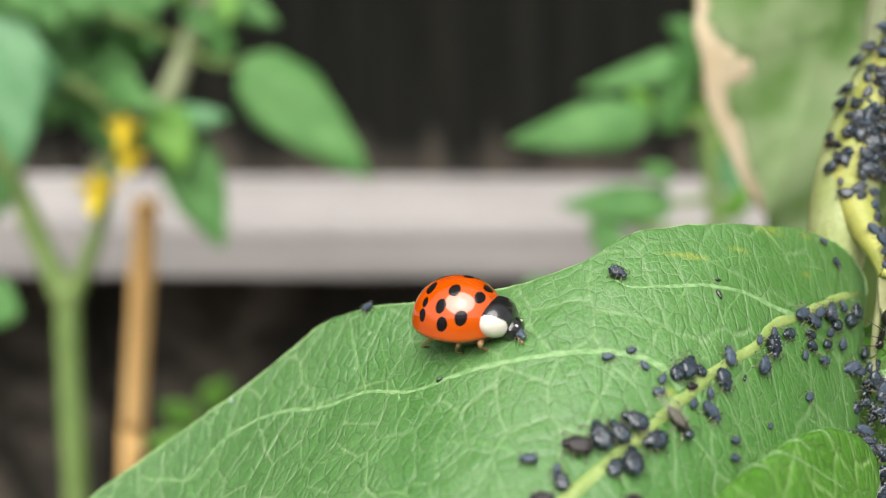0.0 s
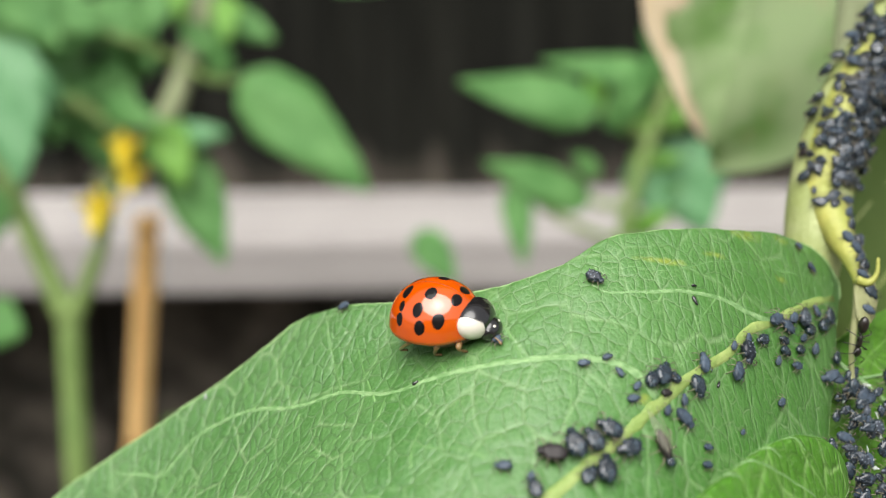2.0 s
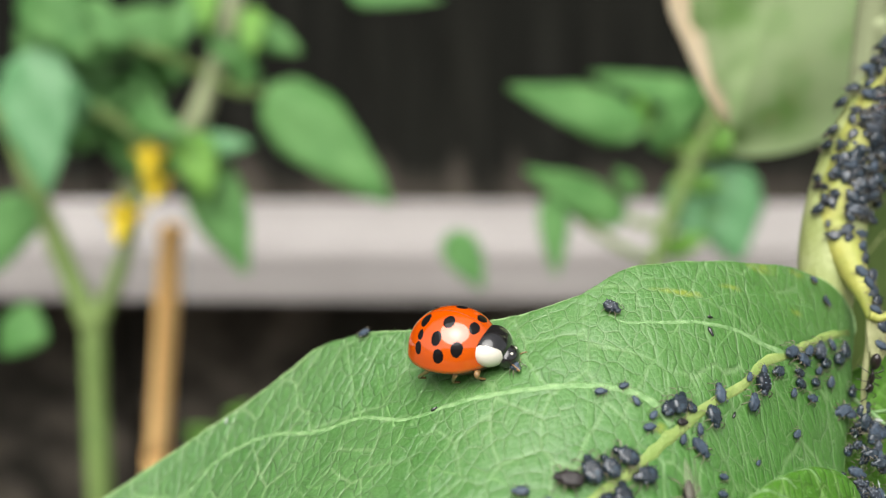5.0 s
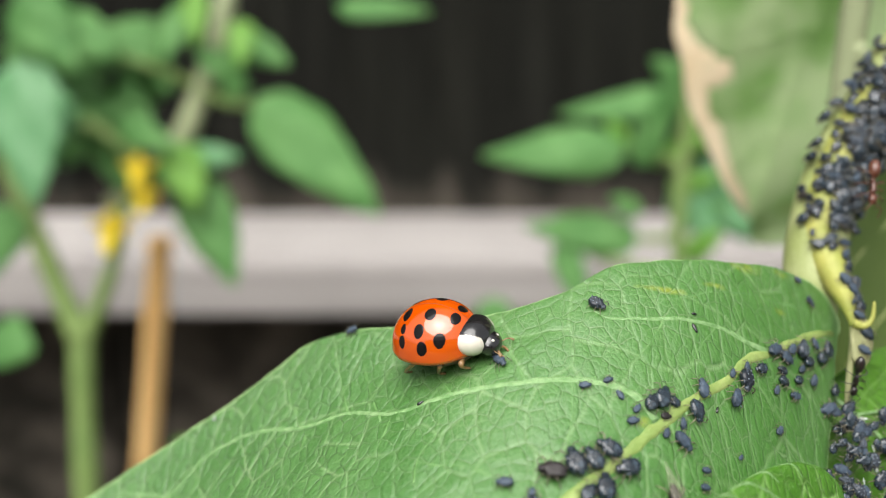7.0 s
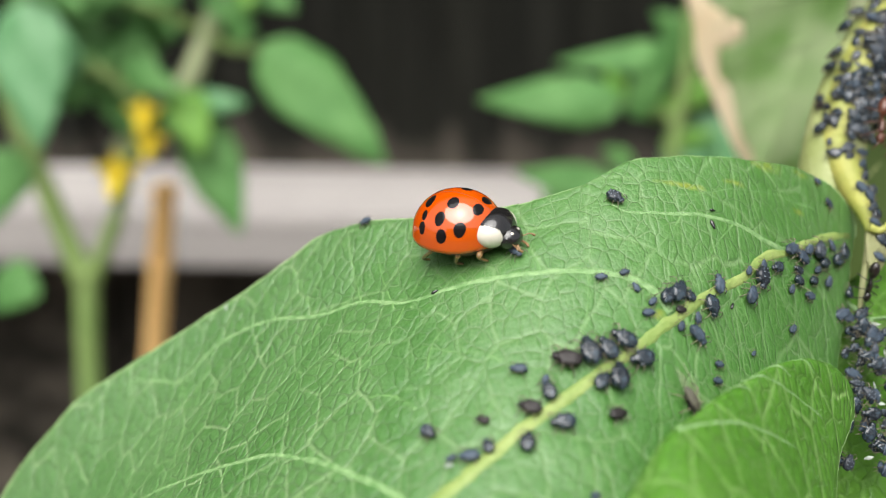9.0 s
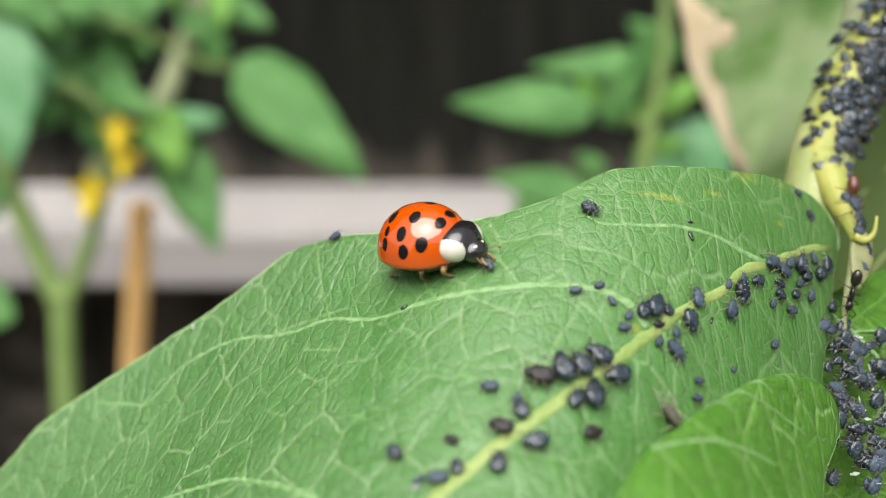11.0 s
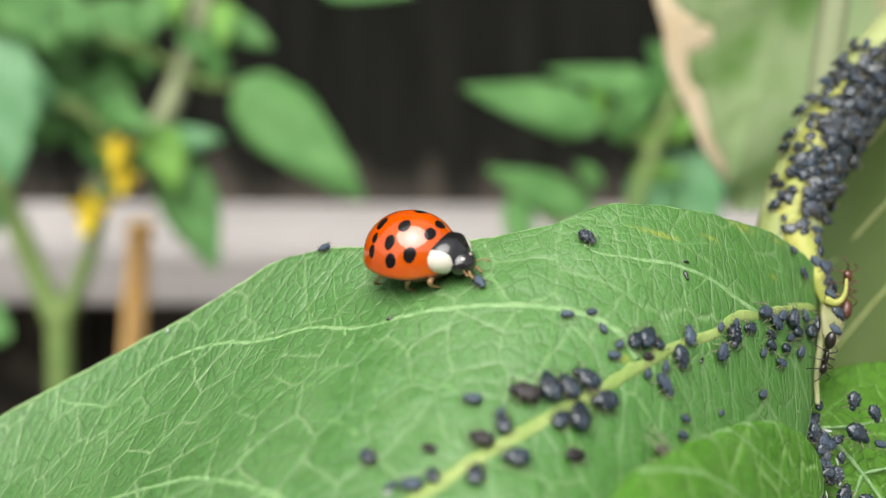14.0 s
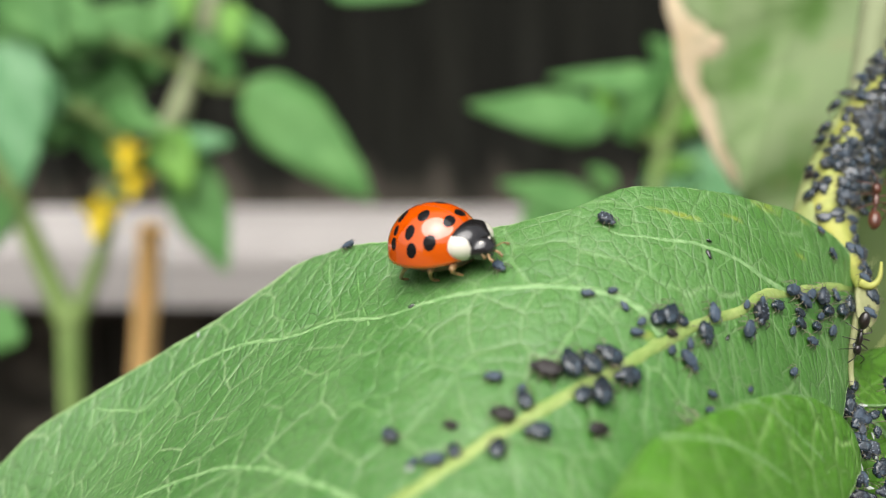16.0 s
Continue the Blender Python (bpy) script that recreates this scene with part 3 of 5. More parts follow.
def tube(bm, points, radius, sides=8, flat=1.0, ends=True, ups=None):
    """A tube along points; radius is a number or a function of 0..1 along it."""
    rings = []
    side = None
    for i, p in enumerate(points):
        ahead = (points[min(i + 1, len(points) - 1)] - points[max(i - 1, 0)]).normalized()
        if side is None:
            side = ahead.cross(Vector((0, 0, 1)))
            if side.length < 0.1:
                side = ahead.cross(Vector((0, 1, 0)))
        side = (side - ahead * side.dot(ahead)).normalized()
        up = side.cross(ahead)
        if ups:
            up = (ups[i] - ahead * ups[i].dot(ahead)).normalized()
            side = ahead.cross(up)
        r = radius(i / (len(points) - 1)) if callable(radius) else radius
        rings.append([bm.verts.new(p + (math.cos(a) * side + math.sin(a) * flat * up) * r) for a in [2 * math.pi * k / sides for k in range(sides)]])
    for a, b in zip(rings, rings[1:]):
        for k in range(sides):
            bm.faces.new((a[k], a[(k + 1) % sides], b[(k + 1) % sides], b[k]))
    if ends:
        bm.faces.new(rings[0])
        bm.faces.new(rings[-1][::-1])
    return bm


def blob(bm, centre, size, turn=None, rings=8, sides=12, shape=None):
    """A closed ovoid; shape(u) narrows it along its x axis, u from -1 to 1."""
    turn = turn or Matrix.Identity(3)
    loops = []
    for i in range(1, rings):
        u = -math.cos(math.pi * i / rings)
        r = math.sqrt(1 - u * u) * (shape(u) if shape else 1)
        loops.append([bm.verts.new(Vector(centre) + turn @ Vector((u * size[0], r * math.cos(a) * size[1], r * math.sin(a) * size[2]))) for a in [2 * math.pi * k / sides for k in range(sides)]])
    tips = [bm.verts.new(Vector(centre) + turn @ Vector((s * size[0], 0, 0))) for s in (-1, 1)]
    for a, b in zip(loops, loops[1:]):
        for k in range(sides):
            bm.faces.new((a[k], b[k], b[(k + 1) % sides], a[(k + 1) % sides]))
    for k in range(sides):
        bm.faces.new((tips[0], loops[0][k], loops[0][(k + 1) % sides]))
        bm.faces.new((tips[1], loops[-1][(k + 1) % sides], loops[-1][k]))
    return bm


# ---- the fence, the rail and the soil behind the plants ----
ground_mesh = bmesh.new()
bmesh.ops.create_grid(ground_mesh, x_segments=120, y_segments=120, size=60000)
for v in ground_mesh.verts:
    v.co.x = math.copysign(abs(v.co.x / 60000) ** 3.2 * 60000, v.co.x)
    v.co.y = math.copysign(abs(v.co.y / 60000) ** 3.2 * 60000, v.co.y)
    near = max(0, 1 - v.co.length / 2500)
    v.co.z = -520 + near * 26 * noise.noise(v.co * 0.012)
tagged(part("ground", ground_mesh, SOIL), "dark crumbly garden soil under the plants", "ground", kind="structure")

fence = thing("fence", "weathered grey timber garden fence with vertical boards and a flat rail", "fence", pose(0, 0, 0), kind="structure")
rng = random.Random(4)
x = -1500.0
while x < 1500:
    wide = rng.uniform(86, 100)
    bm = bmesh.new()
    bmesh.ops.create_cube(bm, size=1)
    shift = rng.uniform(-2, 2)
    for v in bm.verts:
        v.co = Vector((x + wide / 2 + v.co.x * (wide + 14), 523 + shift + 9 * (round(x) % 2) + v.co.y * 16, 190 + v.co.z * 1420 + rng.uniform(-4, 4)))
    bmesh.ops.bevel(bm, geom=bm.edges[:], offset=1.2, segments=1, affect="EDGES")
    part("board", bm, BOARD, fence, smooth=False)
    x += wide


def rail(z, y, deep, high, bend):
    bm = bmesh.new()
    bmesh.ops.create_cube(bm, size=1)
    for v in bm.verts:
        v.co = Vector((v.co.x * 3000, y + v.co.y * deep, z + v.co.z * high + bend * v.co.x))
    bmesh.ops.bevel(bm, geom=bm.edges[:], offset=2.5, segments=2, affect="EDGES")
    part("rail", bm, RAIL, fence, "pale weathered grey wooden rail", smooth=False)


rail(-160, 465, 92, 31, 0)
rail(640, 465, 92, 31, 0)

# unseen wall, added behind the camera to hold back low sky light
bm = bmesh.new()
bmesh.ops.create_cube(bm, size=1)
for v in bm.verts:
    v.co = Vector((v.co.x * 9000, -5200 + v.co.y * 220, 900 + v.co.z * 2900))
tagged(part("wall_house", bm, PLASTER, smooth=False), "plain unseen wall added behind the camera to block low sky light", "wall", kind="structure")


# ---- tomato plants ----
def leaflet(bm, base, tip, wide, face, fold=0.25, droop=0.12, rows=14, jag=0.06, seed=0, peak=0.72, thick=0.35):
    """A pointed oval leaflet with a folded blade, a toothed outline and some thickness."""
    base, tip, face = Vector(base), Vector(tip), Vector(face).normalized()
    along = tip - base
    long = along.length
    along.normalize()
    across = along.cross(face).normalized()
    face = across.cross(along)
    r = random.Random(seed)
    grid = []
    for layer in (0.0, -thick):
        lines = []
        for i in range(rows + 1):
            u = i / rows
            half = 0.5 * wide * (math.sin(math.pi * u ** peak) ** 0.85 + 0.02) * (1 + r.uniform(-jag, jag) * (layer == 0.0))
            line = []
            for k in range(-3, 4):
                s = k / 3
                lift = -fold * abs(s) * half + droop * long * (0.25 - (u - 0.35) ** 2) + 0.03 * wide * math.sin(9 * u + 4 * s)
                line.append(bm.verts.new(base + along * (u * long) + across * (s * half) + face * (lift + layer)))
            lines.append(line)
        grid.append(lines)
    for n, lines in enumerate(grid):
        for a, b in zip(lines, lines[1:]):
            for k in range(6):
                bm.faces.new((a[k], a[k + 1], b[k + 1], b[k]) if n == 0 else (a[k], b[k], b[k + 1], a[k + 1]))
    rims = [[l[0] for l in g] + [l[-1] for l in g[::-1]] for g in grid]
    for i in range(len(rims[0])):
        j = (i + 1) % len(rims[0])
        try:
            bm.faces.new((rims[0][i], rims[1][i], rims[1][j], rims[0][j]))
        except ValueError:
            pass
    return bm


def stalk(plant, points, thick, thin, material, name="stalk", label=""):
    part(name, tube(bmesh.new(), spline(points, 10 * len(points)), lambda u: thick + (thin - thick) * u + 0.04 * thick * math.sin(23 * u), 12), material, plant, label)


def flower(plant, centre, size, nod):
    """A nodding tomato flower: five pointed petals round a cone of stamens."""
    c, nod = Vector(centre), Vector(nod).normalized()
    head = part("flower", blob(bmesh.new(), c + nod * size * 0.5, (size * 0.75, size * 0.22, size * 0.22), nod.to_track_quat("X", "Z").to_matrix()), PETAL, plant, "yellow star-shaped tomato flower")
    side = nod.orthogonal().normalized()
    for k in range(5):
        way = Matrix.Rotation(k * 2 * math.pi / 5, 3, nod) @ side
        part("petal", leaflet(bmesh.new(), c, c + way * size * 0.75 - nod * size * 0.15, size * 0.42, nod, 0.2, 0.1, 6, 0.02, k), PETAL, head)
    part("calyx", blob(bmesh.new(), c - nod * size * 0.2, (size * 0.3, size * 0.2, size * 0.2)), TOMATO_STALK, head)


def tomato(name, label, m):
    return thing(name, label, "tomato plant", m)


def leaves(plant, rows, material, seed):
    for i, (bx, bz, tx, tz, wide, y) in enumerate(rows):
        tilt = random.Random(seed + i)
        part("leaflet", leaflet(bmesh.new(), (bx, y, bz), (tx, y - 4, tz), wide, (tilt.uniform(-0.3, 0.3), -1, tilt.uniform(0.1, 0.5)), 0.16, 0.08, 14, 0.13, seed + i, 0.6), material, plant)


tomato_left = tomato("tomato_plant", "flowering tomato plant with forked green stalk and yellow flowers", pose(-0.1091, 0.2062, -0.0869, -20))
leaves(tomato_left, [(51.0, 67.4, 88.6, 31.6, 21.5, 0), (28.3, 45.0, 43.6, 10.8, 17.5, 10), (10.0, 79.9, -23.3, 83.2, 18.3, 0), (14.2, 71.6, -6.7, 58.3, 11.7, 5), (45.0, 66.6, 42.5, 82.4, 8.3, 0), (42.5, 86.6, 60.8, 77.4, 10.0, 5), (-28.3, -3.3, -13.3, -8.3, 16.7, 0), (20.0, 51.6, 33.3, 36.6, 13.3, 8), (-5.0, 88.2, 13.3, 76.6, 15.0, -10), (28.3, 96.6, 21.6, 78.3, 10.0, 6), (73.0, 97.5, 103.0, 95.5, 8.3, 12), (-15.0, 94.9, 3.3, 71.6, 18.3, -12), (-26.6, 79.9, -6.7, 83.2, 13.3, 4), (16.7, 93.2, 10.0, 71.6, 13.3, 8), (3.3, 73.3, 20.0, 56.6, 11.7, 6), (-3.3, 48.3, -15.0, 61.6, 10.0, 4), (-20.0, 35.0, -28.3, 10.0, 15.0, -5), (-11.7, 74.9, 5.0, 59.1, 14.2, 14), (3.3, 91.6, 23.3, 69.9, 15.8, 10), (-23.3, 66.6, -3.3, 50.8, 14.2, -4), (20.8, 81.6, 6.7, 62.4, 11.7, 16), (10.0, 59.1, 30.0, 50.8, 9.2, -3), (-3.3, 61.6, 17.5, 34.1, 11.7, 9), (33.3, 83.2, 45.0, 69.9, 7.5, 3), (-25.0, 93.2, -1.7, 84.9, 15.0, 6), (11.7, 86.6, -1.7, 69.9, 12.5, -8)], TOMATO, 10)
leaves(tomato_left, [(-8.7, 72.9, -2.5, 33.1, 21.0, -25), (23.3, 50.0, 45.8, 50.8, 9.2, 10), (1.7, 64.9, -18.3, 48.3, 15.0, -15)], TOMATO_BLUE, 40)
leaves(tomato_left, [(33.0, 99.0, 34.5, 81.0, 7.5, -3), (46.5, 90.0, 47.5, 75.0, 8.0, -2), (26.5, 54.0, 34.0, 34.0, 12.0, 2)], TOMATO_YOUNG, 60)
stalk(tomato_left, [(5.0, 8, -392.9), (3.3, 4, -159.8), (1.7, 0, -59.9), (0.0, 0, -26.6), (-0.8, 0, -0.8)], 3.9, 3.4, TOMATO_STALK, label="thick green stalk")
stalk(tomato_left, [(-0.8, 0, -5.0), (-11.7, 0, 20.0), (-21.6, 0, 43.3), (-31.6, 0, 64.9)], 3.6, 2.4, TOMATO_STALK)
stalk(tomato_left, [(0.0, 0, -5.0), (6.7, 0, 11.7), (10.0, 0, 23.3), (10.0, 0, 31.6)], 2.8, 1.6, TOMATO_STALK)
stalk(tomato_left, [(3.3, 14, 35.0), (23.3, 12, 54.1), (30.0, 12, 68.3), (35.8, 12, 84.9), (39.1, 12, 103.2)], 3.6, 3.2, OLD_STALK, label="grey-green older stalk")
stalk(tomato_left, [(31.6, 12, 71.6), (40.0, 4, 66.6), (49.1, 0, 64.9)], 1.5, 1.2, TOMATO_STALK, "leaf_stalk")
stalk(tomato_left, [(33.3, 12, 71.6), (20.0, 6, 76.6), (8.3, 0, 79.9)], 1.6, 1.2, TOMATO_STALK, "leaf_stalk")
stalk(tomato_left, [(0.0, 0, 59.9), (8.3, 0, 54.9), (16.3, 0, 46.3)], 2.4, 1.6, TOMATO_STALK, "flower_stalk")
stalk(tomato_left, [(10.0, 0, 31.6), (18.3, 8, 41.6), (28.3, 10, 45.8)], 1.6, 1.2, TOMATO_STALK, "leaf_stalk")
flower(tomato_left, (9.2, -3, 27.5), 9.5, (0.15, -0.8, -0.6))
flower(tomato_left, (16.8, -3, 45.0), 7.5, (0.15, -0.8, -0.6))
flower(tomato_left, (18.6, -3, 37.0), 7, (0.15, -0.8, -0.6))

tomato_right = tomato("tomato_plant", "slender tomato plant with pale stalk and broad leaflets", pose(0.045, 0.2054, -0.0306, -20))
leaves(tomato_right, [(-2.2, -1.2, -41.4, 7.0, 14.2, 0), (18.4, 8.8, -17.9, 14.2, 9.9, 10), (-4.8, -26.0, -34.9, -14.4, 11.6, 4), (-26.4, -20.6, -24.1, -43.8, 8.5, 2), (1.4, -7.4, 1.4, 4.2, 7.7, -3), (-53.5, -32.9, -42.7, -49.2, 10.8, 20), (2.2, -5.1, 8.3, 5.7, 7.0, -2), (-2.5, -19.0, -10.2, -12.8, 6.2, 3), (6.8, 1.1, 16.1, 15.0, 7.7, 6), (23.8, 8.8, 11.4, 22.7, 10.8, 12), (8.3, -19.0, 30.0, -19.0, 13.9, 14)], TOMATO, 70)
leaves(tomato_right, [(19.2, -8.2, 28.4, -36.0, 23.2, 12), (8.3, -14.4, 16.1, -32.9, 10.8, 8)], TOMATO_BLUE, 90)
leaves(tomato_right, [(11.4, -4.3, 30.8, 1.9, 8.0, 5), (6.8, -8.5, 3.4, 1.1, 5.9, 1), (9.9, -8.5, 14.2, 0.3, 5.6, 3), (6.8, -14.4, 21.5, -14.4, 6.8, 8), (-0.9, 1.1, -5.6, 8.8, 5.6, 6), (5.3, -34.5, 17.6, -29.1, 7.1, 6)], TOMATO_YOUNG, 120)
stalk(tomato_right, [(-11.7, 10, -478.2), (-8.7, 6, -199.9), (-2.5, 0, -76.2), (1.4, 0, -45.3), (5.3, 0, -26.7), (11.4, 0, -8.2), (17.6, 0, 8.8), (21.5, 0, 25.8)], 2.3, 1.7, TOMATO_STALK, label="pale green stalk")
stalk(tomato_right, [(11.4, 0, -9.4), (4.5, 0, -5.1), (-2.2, 0, -1.2)], 1.4, 1.1, TOMATO_STALK, "leaf_stalk")
stalk(tomato_right, [(5.3, 0, -27.5), (0.6, 2, -27.5), (-4.8, 4, -26.0)], 1.4, 1.0, TOMATO_STALK, "leaf_stalk")
stalk(tomato_right, [(2.9, 4, -37.6), (-11.7, 4, -31.4), (-26.4, 2, -21.3)], 1.2, 0.9, TOMATO_STALK, "leaf_stalk")

weed = thing("weed", "small green weed growing at the foot of the fence", "weed", pose(0, 0, 0))
leaves(weed, [(-104, -190, -117, -180, 12, 300), (-100, -186, -88, -170, 12, 304), (-106, -198, -124, -196, 10, 296), (-99, -196, -84, -190, 9, 300)], TOMATO_YOUNG, 210)
stalk(weed, [(-96, 318, -524), (-100, 308, -350), (-102, 300, -188)], 2.2, 1.2, TOMATO_STALK)

garden_cane = thing("garden_cane", "straight tan bamboo cane standing in the soil", "cane", pose(0, 0, 0))
cane_path = spline([(-169, 250, -525), (-140, 250, -338), (-112.3, 250, -164), (-99.3, 250, -83), (-98.7, 250, -79)], 61)
for n in range(6):
    part("internode", tube(bmesh.new(), cane_path[10 * n : 10 * n + 11], lambda u: 3.9 + 0.3 * (2 * u - 1) ** 4, 16), CANE, garden_cane)
    part("node", blob(bmesh.new(), cane_path[10 * n + 10], (4.9, 4.9, 1.8) if n < 5 else (3.8, 3.8, 1.0)), CANE, garden_cane, "swollen ring of the cane")



# ---- the bean leaf ----
BLADE = [1.993, 7.468, 3.583, -6.049, 3.602, -0.638, -3.007, 3.116, -1.436, -0.097, -0.332, 1.07, 0.08, -1.072, 0.251]
OUTLINE = [(2, -28), (-12, -31), (-24, -31), (-33, -25), (-36, -14), (-33, 0.12), (-26.9, 3.13), (-21.6, 3.1), (-17.8, 2.9), (-14, 2.65), (-10.3, 2.56), (-8.5, 2.42), (-6.6, 1.56), (-4.8, 0.44), (-3, -0.76), (-0.3, -2.33), (2.2, -3.2), (4, -3.62), (6.4, -3.48), (7.6, -3.05), (8.6, -2.43), (9.9, -1.91), (11.5, -1.6), (13.9, -0.9), (16.4, 0), (18.8, 1.2), (21, 2.4), (22.8, 3.3), (24.2, 3.8), (24.9, 3.4), (24.4, 2.0), (23.9, 0.8), (23.1, -1.5), (22.2, -3.5), (21.6, -5.5), (21.7, -7.6), (21.0, -9.0), (19.9, -10.8), (19.1, -13), (19.3, -16), (18.5, -20), (13, -25)]


def smooth_step(a, b, v):
    v = min(1, max(0, (v - a) / (b - a)))
    return v * v * (3 - 2 * v)


def past_crest(x, y):
    """How far a place lies beyond the crest of the fold, in mm."""
    return -5.0 - 0.45 * max(0.0, 21.5 - x) ** 1.27 - y


def fold_up(x, y):
    d = past_crest(x, y)
    return (5.0 * smooth_step(0.0, 2.7, d) + 0.35 * min(12.0, max(0.0, d - 2.7))) * smooth_step(4, 9, x)


def blade_z(x, y):
    """Height of the blade: a drooping sheet, with a hump where the half beyond the midrib folds up."""
    u, v = x / 15, (y + 8) / 10
    terms = (1, u, v, u * u, u * v, v * v, u ** 3, u * u * v, u * v * v, v ** 3, u ** 4, u ** 3 * v, u * u * v * v, u * v ** 3, v ** 4)
    z = sum(c * t for c, t in zip(BLADE, terms))
    curl = 1.2 * math.exp(-(((x + 5) / 7) ** 2)) * smooth_step(-4.5, 0.8, y) - 0.016 * max(0.0, -x - 12) ** 1.9
    return z + curl + fold_up(x, y)


def blade_top(x, y):
    return blade_z(x, y) + 0.10 * noise.noise(Vector((x, y, 0)) * 0.55) + 0.05 * noise.noise(Vector((x, y, 5)) * 1.5)


def blade_normal(x, y):
    e = 0.25
    return Vector((blade_z(x - e, y) - blade_z(x + e, y), blade_z(x, y - e) - blade_z(x, y + e), 2 * e)).normalized()


def on_blade(x, y, turn, lift=0.0, size=1.0):
    """A pose on the blade: local x ahead, turned by degrees, z along the blade's normal."""
    up = blade_normal(x, y)
    ahead = Vector((math.cos(radians(turn)), math.sin(radians(turn)), 0))
    ahead = (ahead - up * ahead.dot(up)).normalized()
    m = Matrix((ahead, up.cross(ahead), up)).transposed().to_4x4()
    return Matrix.Translation((Vector((x, y, blade_z(x, y))) + up * lift) * MM) @ m @ Matrix.Scale(size, 4)


bean_leaf = thing("bean_leaf", "glossy green bean leaf, net-veined, crawling with black aphids", "leaf", pose(0, 0, 0))
heart = Vector((-2, -13, 0))
ring = spline([(*p, 0) for p in OUTLINE + OUTLINE[:1]], 301)[:-1]
for p in ring:
    p += (p - heart).normalized() * (0.07 * noise.noise(p * 1.6) + 0.04 * noise.noise(p * 3.7))
bm = bmesh.new()
sheets = []
STEPS = 80
for layer in (0, 1):
    loops = []
    for i in range(1, STEPS + 1):
        u = (i / STEPS) ** 0.8
        loop = []
        for p in ring:
            q = heart.lerp(p, u)
            z = blade_top(q.x, q.y)
            z -= 0.12 * smooth_step(0.98, 1.0, u)
            loop.append(bm.verts.new((q.x, q.y, z - 0.22 * layer * (1 - smooth_step(0.97, 1.0, u) * 0.5))))
        loops.append(loop)
    mid = bm.verts.new((heart.x, heart.y, blade_z(heart.x, heart.y) - 0.22 * layer))
    sheets.append(loops)
    for k in range(300):
        j = (k + 1) % 300
        bm.faces.new((mid, loops[0][k], loops[0][j])).material_index = layer
        for a, b in zip(loops, loops[1:]):
            c = (a[k].co + b[j].co) / 2
            folded = layer == 0 and c.x > 6 and past_crest(c.x, c.y) > 1.6
            bm.faces.new((a[k], b[k], b[j], a[j])).material_index = 2 if folded else layer
for k in range(300):
    j = (k + 1) % 300
    bm.faces.new((sheets[0][-1][k], sheets[1][-1][k], sheets[1][-1][j], sheets[0][-1][j]))
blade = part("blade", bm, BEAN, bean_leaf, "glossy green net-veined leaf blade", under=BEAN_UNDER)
blade.data.materials.append(FOLD_LIT)
unrolled = {}
for x in range(-45, 46):
    unrolled[x] = math.copysign(sum(math.hypot(1, blade_z(math.copysign(k + 1, x), -8) - blade_z(math.copysign(k, x), -8)) for k in range(abs(x))), x)
sheet = blade.data.uv_layers.new(name="sheet")
for corner in blade.data.loops:
    p = blade.data.vertices[corner.vertex_index].co * 1000
    k = math.floor(p.x)
    sheet.data[corner.index].uv = (MM * (unrolled[k] + (unrolled[k + 1] - unrolled[k]) * (p.x - k)), MM * 1.12 * p.y)


REAR = sorted(p for p in OUTLINE if p[1] > -4.5)


def rear_edge(x):
    """The far margin of the blade at x."""
    for a, b in zip(REAR, REAR[1:]):
        if a[0] <= x <= b[0]:
            return a[1] + (b[1] - a[1]) * (x - a[0]) / (b[0] - a[0])
    return 0.0


def vein(points, thick, thin, material=VEIN, name="vein", sink=0.5, count=None, flat=0.3):
    path = spline([(*p, 0) for p in points], count or 9 * len(points))
    path = [p for p in path if p.y < rear_edge(p.x) - 0.12]
    if len(path) < 4:
        return
    ups = [blade_normal(p.x, p.y) for p in path]
    path = [Vector((p.x, p.y, blade_top(p.x, p.y))) - up * (flat * sink * (thick + (thin - thick) * i / len(path))) for i, (p, up) in enumerate(zip(path, ups))]
    part(name, tube(bmesh.new(), path, lambda u: (thick + (thin - thick) * u ** 0.65) * (1 + 0.25 * noise.noise(Vector((60 * u, thick * 90, 0)))), 10, flat, True, ups), material, bean_leaf)


vein([(24.1, 2.0), (21.5, -0.3), (18.8, -2.8), (16.8, -4.4), (15.2, -6.1), (12.5, -8.4), (10.5, -10.2), (8.5, -12.0), (6.4, -13.8), (4.2, -15.5), (2.1, -17.1), (0.6, -18.3), (-0.9, -19.4), (-10, -25.5), (-20, -30)], 0.25, 0.40, MIDRIB, "midrib", 0.5, None, 0.36)
vein([(10.6, -9.8), (9.8, -9.1), (8.9, -8.9), (7.5, -8.8), (5.9, -8.7), (3.1, -8.5), (0.3, -7.9), (-2.7, -7.0), (-5.4, -4.6), (-8.2, -3.2), (-11.1, -1.1), (-13.3, -0.1), (-15.2, 0.3), (-17.3, -0.2), (-18.9, 0.8), (-21.3, 2.2)], 0.27, 0.10)
vein([(18.7, -2.9), (17.0, -3.6), (15.3, -3.9), (13.2, -4.5), (10.6, -5.2), (9.0, -5.4), (8.1, -5.0)], 0.24, 0.08)
vein([(-1.5, -19.8), (-3.9, -17.4), (-5.6, -15.8), (-7.4, -14.0), (-9.4, -12.3), (-12.2, -10.7), (-15.2, -9.0), (-19.3, -7.0), (-24, -5)], 0.25, 0.1)
